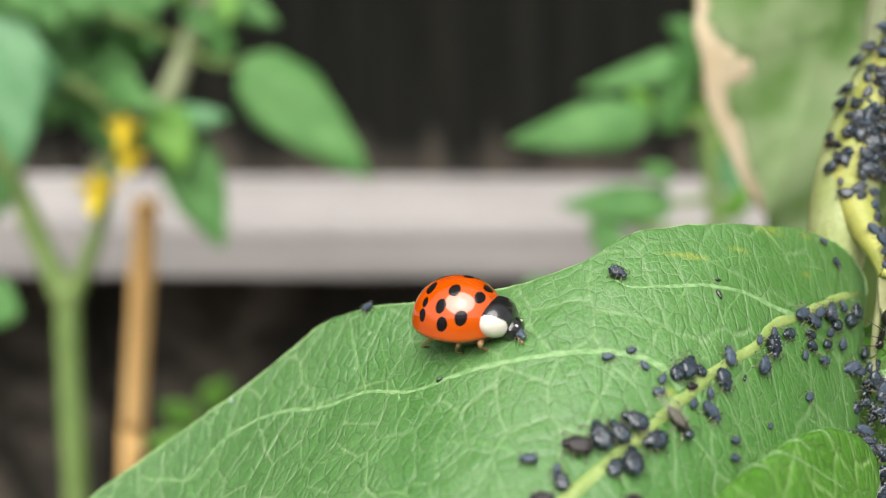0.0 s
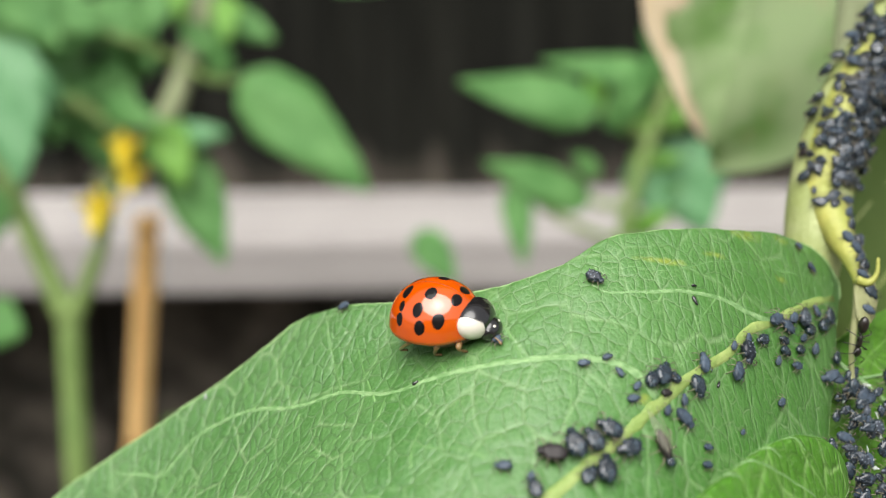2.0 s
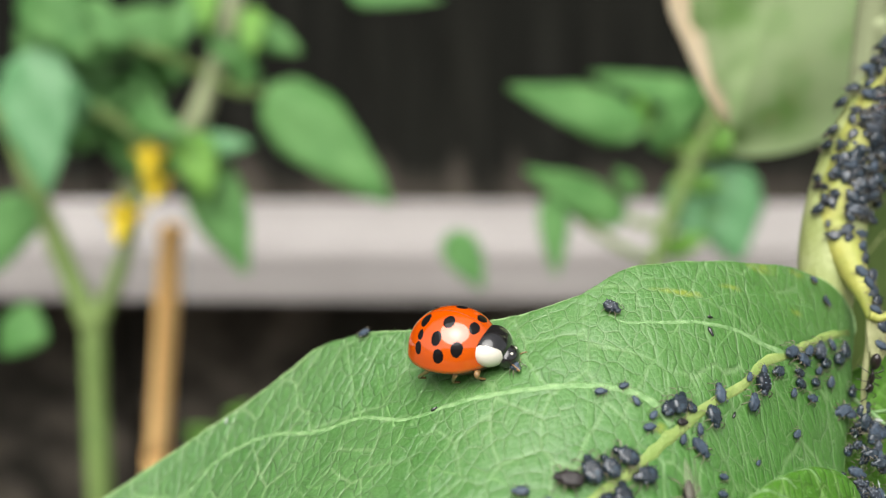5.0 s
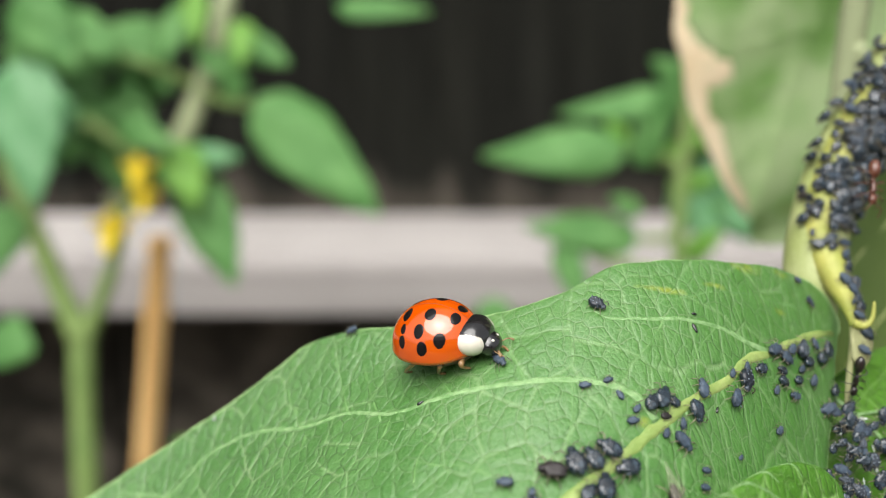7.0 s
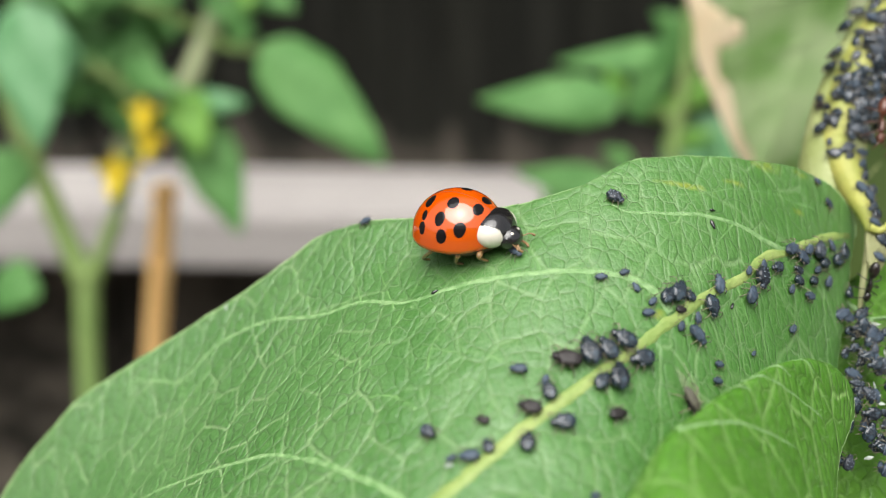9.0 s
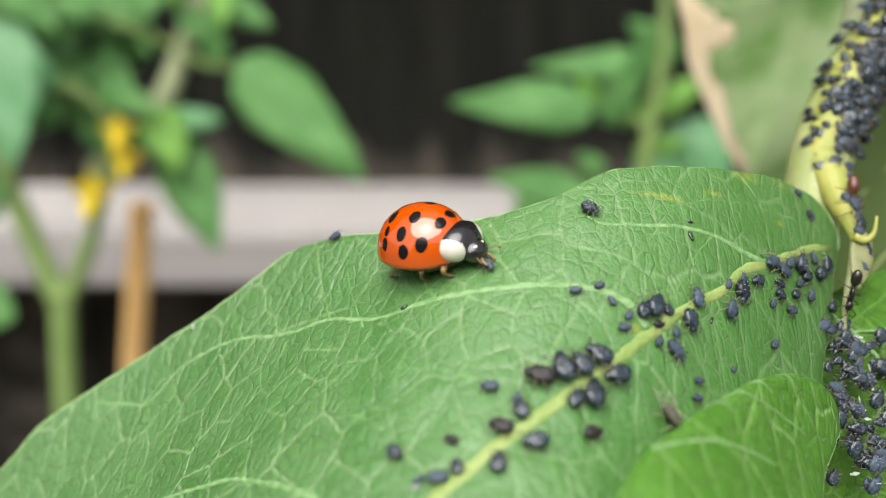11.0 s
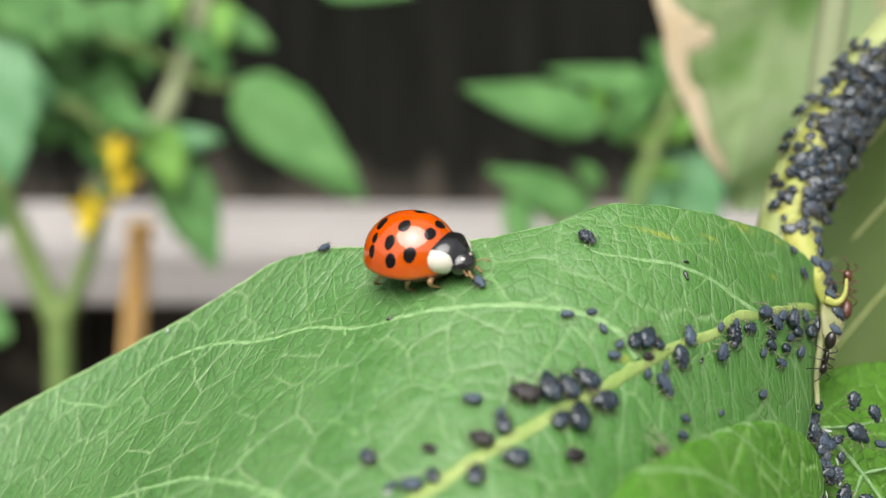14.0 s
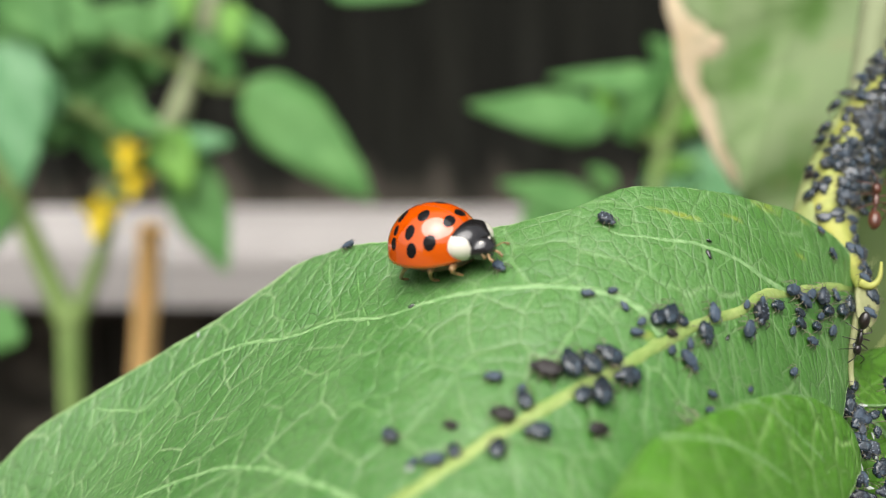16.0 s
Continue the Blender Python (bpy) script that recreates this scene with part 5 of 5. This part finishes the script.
# ---- aphids ----
def aphid_body(bm, plump, seed):
    """A pear-shaped abdomen with flattened back, shallow ridges from ring to ring and an uneven skin."""
    loops = []
    for i in range(1, 20):
        u = -math.cos(math.pi * i / 20)
        r = math.sqrt(1 - u * u) * (0.9 + 0.18 * math.cos(2.0 * (u + 0.35))) * (1 + 0.035 * math.cos(math.pi * i))
        loop = []
        for k in range(16):
            t = 2 * math.pi * k / 16
            y, z = r * math.cos(t), r * math.sin(t)
            if z > 0:
                z = 0.8 * math.tanh(1.7 * z) - 0.12 * math.exp(-(y / 0.25) ** 2) * r
            d = 1 + 0.14 * noise.noise(Vector((u * 2.2, y * 2.2, z * 2.2 + seed))) + 0.07 * noise.noise(Vector((u * 6, y * 5, z * 5 + seed)))
            loop.append(bm.verts.new((-0.06 + 0.45 * u * d, 0.28 * plump * y * d, 0.25 + 0.23 * plump * z * d)))
        loops.append(loop)
    tips = [bm.verts.new((-0.06 + 0.45 * e, 0, 0.25)) for e in (-1, 1)]
    for a, b in zip(loops, loops[1:]):
        for k in range(16):
            bm.faces.new((a[k], b[k], b[(k + 1) % 16], a[(k + 1) % 16]))
    for k in range(16):
        bm.faces.new((tips[0], loops[0][k], loops[0][(k + 1) % 16]))
        bm.faces.new((tips[1], loops[-1][(k + 1) % 16], loops[-1][k]))
    return bm


def aphid(name, label, body, legs, category="aphid", wax=False, plump=1.0):
    """One aphid, 1 mm long, head along x, standing on z = 0."""
    owner = thing(name, label, category)
    abdomen = part("abdomen", aphid_body(bmesh.new(), plump, len(label)), body, owner)
    part("head", blob(bmesh.new(), (0.34, 0, 0.22), (0.16, 0.17, 0.12), None, 6, 10), body, owner)
    for side in (-1, 1):
        part("wing_pad", blob(bmesh.new(), (0.02, side * 0.2 * plump, 0.29), (0.2, 0.07, 0.1), Matrix.Rotation(side * 0.25, 3, "Z"), 6, 8), body, abdomen)
    if wax:
        for x, y, s in ((-0.2, 0.13, 0.07), (-0.2, -0.13, 0.07), (0.02, 0.15, 0.08), (0.02, -0.15, 0.08), (-0.36, 0.06, 0.05)):
            part("wax_mark", blob(bmesh.new(), (x, y, 0.25 + 0.19 * plump), (0.025, 0.8 * s, 0.015), None, 6, 8), WAX, abdomen)
    for side in (-1, 1):
        part("siphon", tube(bmesh.new(), spline([(-0.3, side * 0.14, 0.33), (-0.4, side * 0.18, 0.4), (-0.47, side * 0.2, 0.43)], 4), 0.022, 6), body, abdomen)
        part("antenna", tube(bmesh.new(), spline([(0.46, side * 0.07, 0.27), (0.56, side * 0.2, 0.36), (0.42, side * 0.34, 0.3)], 8), lambda u: 0.016 - 0.008 * u, 4), legs, owner)
        for x, fore in ((0.22, 0.2), (0.08, 0.0), (-0.04, -0.3)):
            part("leg", tube(bmesh.new(), spline([(x, side * 0.16, 0.2), (x + fore * 0.7, side * 0.36, 0.3), (x + fore * 1.2, side * 0.48, 0.0)], 8), lambda u: 0.028 - 0.012 * u, 4), legs, owner)
    return owner


KINDS = [
    aphid("aphid", "black bean aphid, matte blue-black, on the bean plant", APHID, APHID_LEG, plump=1.1),
    aphid("aphid", "black aphid with white waxy marks, on the bean plant", APHID_WAX, APHID_LEG, wax=True, plump=1.15),
    aphid("aphid", "small slate-grey aphid nymph on the bean plant", APHID_GREY, APHID_LEG, plump=0.9),
    aphid("aphid", "brownish-black aphid on the bean plant", APHID_BROWN, APHID_LEG, plump=1.0),
]
first_of = [True] * 4
on_leaf, on_stem = [], []


def settle(kind, m, size, crowd, herd):
    """Puts one more aphid of a kind at a pose; the first of each kind is the one that was built."""
    m = m @ Matrix.Scale(size * 0.89, 4)
    if first_of[kind]:
        first_of[kind] = False
        ob = KINDS[kind]
        ob.matrix_basis = m
    else:
        ob = copy_thing(KINDS[kind], m) if tuple(round(s, 6) for s in KINDS[kind].scale) == (1, 1, 1) else copy_thing(KINDS[kind], m @ Matrix.Scale(1 / KINDS[kind].scale[0], 4))
    tagged(ob, group=crowd)
    herd.append(ob)


# x, y on the blade, length in mm, heading, kind
MIDRIB_APHIDS = [
    (5.0, -13.3, 1.6, 165, 3), (6.1, -12.8, 1.75, 105, 0), (7.0, -12.5, 1.45, 120, 0), (7.8, -11.9, 1.55, 150, 0), (8.6, -12.5, 1.55, 200, 0), (7.4, -13.6, 1.65, 95, 0),
    (6.6, -14.0, 1.2, 60, 0), (2.8, -13.7, 0.95, 170, 2), (4.1, -14.8, 1.15, 100, 0), (3.2, -15.6, 1.25, 160, 3), (4.0, -14.3, 0.75, 80, 2), (4.6, -16.2, 1.35, 190, 0),
    (3.0, -17.2, 1.2, 80, 0), (1.1, -16.0, 0.75, 150, 3), (1.3, -17.3, 0.9, 100, 0), (0.5, -17.7, 1.1, 175, 2), (7.2, -15.2, 1.1, 20, 3), (5.8, -19.0, 0.6, 20, 2)]
UPPER_APHIDS = [
    (8.3, -4.7, 1.15, -40, 1), (7.1, -9.1, 0.75, 10, 2), (8.3, -8.7, 0.66, 30, 2), (8.8, -9.3, 0.66, 120, 2), (9.6, -9.7, 0.7, 60, 2), (9.3, -10.3, 0.82, 20, 2),
    (10.4, -9.2, 1.25, 70, 0), (11.0, -8.8, 1.5, 80, 0), (11.6, -8.7, 0.9, 140, 0), (11.1, -9.5, 0.72, 10, 3), (13.4, -7.4, 1.25, 110, 2), (12.8, -8.6, 1.4, -60, 0),
    (12.0, -9.4, 0.75, 100, 2), (11.0, -10.2, 0.72, 80, 2), (11.8, -10.2, 1.35, -40, 2), (12.8, -11.3, 0.75, 0, 2), (15.3, -8.8, 0.48, 60, 2), (3.0, -7.1, 1.05, -60, 2)]
BASE_APHIDS = [
    (16.5, -4.9, 0.8, 100, 2), (15.5, -5.7, 0.7, 90, 2), (17.4, -4.4, 1.05, 200, 0), (16.2, -5.6, 1.45, -65, 1), (15.4, -6.7, 1.3, 95, 2), (18.6, -2.9, 1.35, 40, 2),
    (19.3, -2.7, 1.3, 150, 2), (20.0, -1.9, 1.05, 70, 2), (20.8, -1.3, 1.4, 100, 1), (21.2, -1.5, 1.15, 20, 0), (19.0, -3.4, 0.85, 160, 0), (19.0, -3.8, 0.95, -20, 0),
    (18.4, -4.5, 0.75, 90, 2), (19.7, -3.8, 0.95, 175, 2), (20.6, -2.2, 0.8, 60, 2), (21.4, -2.0, 1.0, 90, 2), (23.0, 0.4, 1.3, 110, 0), (22.4, -0.4, 1.3, 60, 0)]
LOOSE_APHIDS = [
    (18.2, -6.0, 0.82, 60, 2), (22.3, 1.8, 0.85, -30, 2), (21.6, 2.3, 0.7, 170, 2), (-1.3, -16.0, 0.98, -50, 1), (-0.3, -17.6, 0.6, 200, 2),
    (13.0, -10.6, 0.7, 0, 2), (-5.4, 0.55, 0.95, 175, 2), (23.2, -0.9, 1.0, 100, 0), (22.9, -2.4, 0.9, 70, 0), (20.2, -2.9, 0.9, 10, 0), (22.0, -0.2, 0.9, 140, 2)]
for rows, crowd in ((MIDRIB_APHIDS, "aphids along the midrib"), (UPPER_APHIDS, "aphids along the veins"), (BASE_APHIDS, "aphids at the leaf base"), (LOOSE_APHIDS, "aphids scattered over the leaf")):
    for x, y, long, turn, kind in rows:
        settle(kind, on_blade(x, y, turn), long, crowd, on_leaf)

crowd_rng = random.Random(21)
toward = Vector((-0.25, -1.0, 0.45)).normalized()


def on_stalk(u, round_by, turn, lift=0.0):
    """A pose on the stalk's skin: u along it, round_by degrees round from the side that faces the light."""
    i = min(57, max(1, int(u * 59)))
    p = stem_path[i].lerp(stem_path[i + 1], u * 59 - int(u * 59))
    along = (stem_path[i + 1] - stem_path[i - 1]).normalized()
    up = (toward - along * toward.dot(along)).normalized()
    up = Matrix.Rotation(radians(round_by), 3, along) @ up
    ahead = Matrix.Rotation(radians(turn), 3, up) @ along
    m = Matrix((ahead, up.cross(ahead), up)).transposed().to_4x4()
    return Matrix.Translation((p + up * (stem_thick(u) + lift)) * MM) @ m


for n in range(215):
    u = 0.37 + 0.5 * crowd_rng.random() if n < 170 else crowd_rng.gauss(0.68, 0.08)
    thick_of = smooth_step(0.38, 0.5, u)
    round_by = crowd_rng.gauss(8, 34) * (0.6 + 0.5 * thick_of) + 14
    kind = crowd_rng.choice((0, 0, 0, 0, 0, 0, 0, 1, 2))
    settle(kind, on_stalk(u, max(-66, min(85, round_by)), crowd_rng.uniform(0, 360), 0.3 * crowd_rng.random() * thick_of) @ pose(0, 0, 0, crowd_rng.gauss(0, 22), crowd_rng.gauss(0, 26)), crowd_rng.uniform(0.85, 1.5) * (0.85 if thick_of < 0.4 else 1.0), "aphids crowding the stem", on_stem)
for u, round_by, size, kind, turn in ((0.30, -8, 1.15, 0, 80), (0.335, -18, 0.6, 0, 10), (0.37, -38, 1.1, 0, 120), (0.36, 14, 0.85, 1, 50), (0.40, -32, 0.8, 0, 40), (0.43, -50, 0.9, 3, 100), (0.45, -56, 0.95, 0, 60), (0.38, 34, 1.3, 0, 170), (0.32, 38, 1.1, 2, 95), (0.28, 48, 0.9, 2, 80)):
    settle(kind, on_stalk(u, round_by, turn), size, "aphids crowding the stem", on_stem)


# the lowest layer of the throng on the stem, where no single animal can be told from the next
throng = bmesh.new()
for n in range(150):
    u = min(0.9, max(0.42, crowd_rng.gauss(0.68, 0.11)))
    m = on_stalk(u, max(-40, min(80, crowd_rng.gauss(22, 26))), crowd_rng.uniform(0, 360), -0.1) @ pose(0, 0, 0, crowd_rng.gauss(0, 18), crowd_rng.gauss(0, 18))
    size = crowd_rng.uniform(0.8, 1.25)
    turn = m.to_3x3()
    blob(throng, m.translation / MM + turn @ Vector((0, 0, 0.22 * size)), (0.46 * size, 0.27 * size, 0.22 * size), turn, 8, 10, lambda v: 0.92 + 0.16 * math.cos(2 * v + 0.7))
    blob(throng, m.translation / MM + turn @ Vector((0.4 * size, 0, 0.2 * size)), (0.15 * size, 0.16 * size, 0.12 * size), turn, 5, 8)
aphid_throng = tagged(part("aphid_throng", throng, APHID), "dense layer of black aphids packed on the bean stem", "aphids", kind="stuff")
on_stem.append(aphid_throng)


def at_joint(x, y, z, turn, size, kind, face=(0.1, -0.9, 0.45)):
    up = Vector(face).normalized()
    ahead = Matrix.Rotation(radians(turn), 3, up) @ up.orthogonal().normalized()
    settle(kind, Matrix.Translation(Vector((x, y, z)) * MM) @ Matrix((ahead, up.cross(ahead), up)).transposed().to_4x4(), size, "aphids on the young leaf and joint", on_stem)


low_from = len(on_stem)
for n in range(64):
    s = crowd_rng.random()
    at_joint(23.1 + crowd_rng.gauss(0.5 - 0.4 * s, 0.6 + 0.7 * s), -2.0 - 5.5 * s + crowd_rng.uniform(-0.4, 0.2), -1.6 - 7.0 * s + crowd_rng.gauss(0, 0.25), crowd_rng.uniform(0, 360), crowd_rng.uniform(0.7, 1.4), crowd_rng.choice((0, 0, 0, 0, 0, 1, 2)))
low_crowd = on_stem[low_from:]
for x, y, z, turn, size, kind in ((25.9, -1.3, -2.6, 30, 1.3, 0), (26.0, -2.2, -4.2, 100, 1.7, 0), (27.2, -1.4, -3.2, 60, 1.2, 0), (27.4, -2.4, -4.6, 120, 0.9, 2), (25.0, 0.5, 2.0, 80, 1.2, 0), (24.7, -0.2, 1.2, 100, 1.0, 2), (24.3, 1.6, 4.4, 70, 1.0, 2), (24.6, 0.9, 3.0, 100, 0.9, 2)):
    at_joint(x, y, z, turn, size, kind)
for n in range(17):
    u = 0.5 + 0.46 * (n + crowd_rng.uniform(-0.4, 0.4)) / 16
    face = Vector((crowd_rng.uniform(-0.35, 0.95), -0.9, 0.45)).normalized()
    p = joint_path[int(u * 69)] + face * (0.97 * joint_thick(u))
    at_joint(p.x, p.y, p.z, crowd_rng.uniform(0, 360), crowd_rng.uniform(0.75, 1.25), crowd_rng.choice((0, 0, 0, 1, 2)), tuple(face))


# ---- ants and a winged aphid ----
def ant(label, material, long):
    owner = thing("ant", label, "ant")
    s = long / 4.0
    part("gaster", blob(bmesh.new(), (-1.35 * s, 0, 0.75 * s), (0.85 * s, 0.5 * s, 0.5 * s), None, 10, 14), material, owner)
    part("waist", blob(bmesh.new(), (-0.4 * s, 0, 0.62 * s), (0.18 * s, 0.16 * s, 0.24 * s)), material, owner)
    part("thorax", blob(bmesh.new(), (0.35 * s, 0, 0.75 * s), (0.68 * s, 0.3 * s, 0.34 * s), None, 10, 12, lambda u: 0.85 + 0.2 * u), material, owner)
    head = part("head", blob(bmesh.new(), (1.4 * s, 0, 0.8 * s), (0.5 * s, 0.42 * s, 0.34 * s), None, 8, 12), material, owner)
    for side in (-1, 1):
        part("antenna", tube(bmesh.new(), spline([(1.75 * s, side * 0.2 * s, 0.9 * s), (2.1 * s, side * 0.7 * s, 1.2 * s), (2.7 * s, side * 0.9 * s, 0.8 * s)], 10), 0.05 * s, 6), material, head)
        for x, fore in ((0.75, 0.9), (0.35, 0.1), (0.0, -0.9)):
            part("leg", tube(bmesh.new(), spline([(x * s, side * 0.2 * s, 0.6 * s), ((x + fore * 0.5) * s, side * 0.95 * s, 1.1 * s), ((x + fore) * s, side * 1.5 * s, 0.0)], 10), lambda u: (0.075 - 0.04 * u) * s, 6), material, owner)
    return owner


red_ant = ant("red-brown ant walking down the bean stem", ANT_RED, 3.0)
dark_ant = ant("dark ant clinging to the leaf joint", ANT_DARK, 2.4)
dark_ant.matrix_basis = Matrix.Translation(Vector((23.4, -1.75, 0.3)) * MM) @ Matrix.Rotation(radians(95), 4, "Y") @ Matrix.Rotation(radians(60), 4, "X")

winged = thing("winged_aphid", "dark winged aphid with clear folded wings, creeping", "aphid")
part("body", blob(bmesh.new(), (0, 0, 0.36), (0.8, 0.3, 0.3), None, 12, 14, lambda u: 0.9 + 0.1 * math.cos(3 * u)), APHID_BROWN, winged)
part("head", blob(bmesh.new(), (0.82, 0, 0.36), (0.25, 0.27, 0.2)), APHID, winged)
for side in (-1, 1):
    part("wing", leaflet(bmesh.new(), (0.45, side * 0.16, 0.68), (-1.85, side * 0.3, 0.6), 0.5, (0, side * 0.4, 1), 0.1, 0.05, 10, 0.0, 1, thick=0.02), WING, winged, "clear wing")
    for x, fore in ((0.5, 0.5), (0.2, 0.0), (-0.1, -0.6)):
        part("leg", tube(bmesh.new(), spline([(x, side * 0.22, 0.3), (x + fore * 0.6, side * 0.6, 0.45), (x + fore * 1.2, side * 0.85, 0.0)], 8), lambda u: 0.04 - 0.02 * u, 5), APHID_LEG, winged)

skin_rng = random.Random(8)
for n in range(12):
    s = skin_rng.random()
    flake = thing("shed_skin", "crumpled white shed aphid skin among the aphids", "skin", Matrix.Translation(Vector((23.6 + skin_rng.gauss(0.5, 0.7), -2.6 - 5.0 * s, -2.2 - 6.6 * s + 0.5)) * MM) @ pose(0, 0, 0, skin_rng.uniform(20, 80), skin_rng.uniform(-40, 40), skin_rng.uniform(0, 360)), "shed skins on the leaf")
    part("flake", blob(bmesh.new(), (0, 0, 0), (0.26, 0.11, 0.05), None, 6, 8, lambda u: 1 + 0.3 * math.sin(5 * u + n)), SKIN, flake)
    on_stem.append(flake)
    low_crowd.append(flake)
for x, y in ((-0.4, -17.9), (-14.7, 2.3)):
    flake = thing("shed_skin", "whitish shed aphid skin lying on the leaf", "skin", on_blade(x, y, skin_rng.uniform(0, 360)), "shed skins on the leaf")
    part("flake", blob(bmesh.new(), (0, 0, 0.08), (0.22, 0.1, 0.06), None, 6, 8), SKIN, flake)
    on_leaf.append(flake)
for x, y, long, turn in ((-1.2, -7.5, 0.42, 15), (13.6, -4.75, 0.6, -60), (13.7, -4.05, 0.36, 0), (14.2, -7.8, 0.42, 90)):
    speck = thing("speck", "tiny dark speck of debris on the leaf", "debris", on_blade(x, y, turn), "specks on the leaf")
    part("grain", blob(bmesh.new(), (0, 0, 0.07), (long / 2, long * 0.2, 0.09), None, 6, 8, lambda u: 1 + 0.2 * math.sin(9 * u)), JET, speck)
    on_leaf.append(speck)


# ---- what moves ----
WINGED_WAY = [(0, 9.9, -11.3, -50), (1.5, 10.3, -11.7, -55), (3.5, 10.6, -12.1, -75), (5.2, 10.7, -12.5, -75), (9, 11.0, -13.1, -50), (10.2, 11.1, -13.0, -45), (12.5, 11.1, -12.9, -40), (14.5, 11.8, -12.8, -20), (16, 11.9, -12.6, -20)]
ANT_WAY = [(0, 29.6, 9.0, 16.5), (4, 28.1, 8.2, 14.2), (5, 26.8, 8.0, 14.3), (7.3, 25.5, 4.6, 9.9), (8, 24.9, 4.2, 8.8), (9, 25.2, 4.6, 8.2), (9.5, 25.0, 3.9, 6.6), (10.2, 25.2, 3.2, 5.1), (11.3, 24.4, 4.6, 1.8), (12.5, 23.4, 5.4, 0.0), (12.9, 23.8, 5.2, 0.6), (13.5, 25.5, 1.2, 2.0), (14.5, 25.3, 2.0, 4.0), (15, 25.2, 3.2, 5.8), (16, 25.4, 4.0, 7.0)]


YOUNG_DROP = [(0, 0.5), (3.5, 0.6), (4, 1.2), (4.5, 1.2), (5, 0.5), (7.3, 0.2), (10.2, 0.2), (12.3, 0.6), (13, 1.2), (13.5, 2.0), (14.5, 2.5), (15, 2.2), (16, 1.8)]
HEAD_WAY = [(0, 2, 0), (5.2, 0, 0), (7.3, -4, -4), (8.5, -9, -8), (9, -7, -6), (10, -7, -6), (12.5, -9, -9), (13.5, -10, -8), (14.5, -12, -12), (15.5, -10, -12), (16, -14, -14)]


def between(rows, t):
    """The numbers of rows at t, on straight lines between the rows."""
    for a, b in zip(rows, rows[1:]):
        if t <= b[0]:
            s = max(0.0, (t - a[0]) / (b[0] - a[0]))
            return [p + (q - p) * s for p, q in zip(a[1:], b[1:])]
    return list(rows[-1][1:])


def rigid(ob):
    place, turn, _ = ob.matrix_basis.decompose()
    return Matrix.LocRotScale(place, turn, None)


def motions():
    for ob in [bean_leaf] + on_leaf:
        rest = rigid(ob)
        walk(ob, [(t, m @ rest) for t, m in LEAF_SWAY])
    for ob in [stem, dark_ant] + on_stem:
        rest = rigid(ob)
        drop = MM if ob in low_crowd else 0.0
        walk(ob, [(t, Matrix.Translation((0, 0, -drop * between(YOUNG_DROP, t)[0])) @ m @ rest) for t, m in STEM_SWAY])
    walk(young_leaf, [(t, m.inverted() @ Matrix.Translation((0, 0, -MM * between(YOUNG_DROP, t)[0])) @ m) for t, m in STEM_SWAY])
    walk(beetle, BEETLE_WAY)
    neck = Vector((2.0, 0, 0.3)) * MM
    for piece in beetle.children:
        if piece.name.startswith(("pronotum", "head")):
            walk(piece, [(t, Matrix.Translation(neck) @ pose(0, 0, 0, 0, lift, aside) @ Matrix.Translation(-neck)) for t, lift, aside in HEAD_WAY])
    walk(tomato_right, [(t, m @ pose(0, 0, 0, -20)) for t, m in TOMATO_SWAY])
    walk(pale_leaf, PALE_SWAY)
    rows = []
    for t, m in LEAF_SWAY:
        x, y, turn = between(WINGED_WAY, t)
        rows.append((t, m @ on_blade(x, y, turn)))
    walk(winged, rows)
    rows = []
    for t, m in STEM_SWAY:
        x, y, z = between(ANT_WAY, t)
        up = Vector((0.55, -0.75, 0.35)).normalized()
        ahead = Vector((-0.25, -0.45, -0.85)) if t < 11.5 else Vector((0.1, 0.5, 0.85))
        if 10.3 < t < 13.2:
            ahead = Vector((0.6, 0.1, -0.6)) if t < 12.4 else Vector((0.8, 0.3, 0.2))
        ahead = (ahead - up * ahead.dot(up)).normalized()
        rows.append((t, m @ Matrix.Translation(Vector((x, y, z)) * MM) @ Matrix((ahead, up.cross(ahead), up)).transposed().to_4x4()))
    walk(red_ant, rows)


motions()
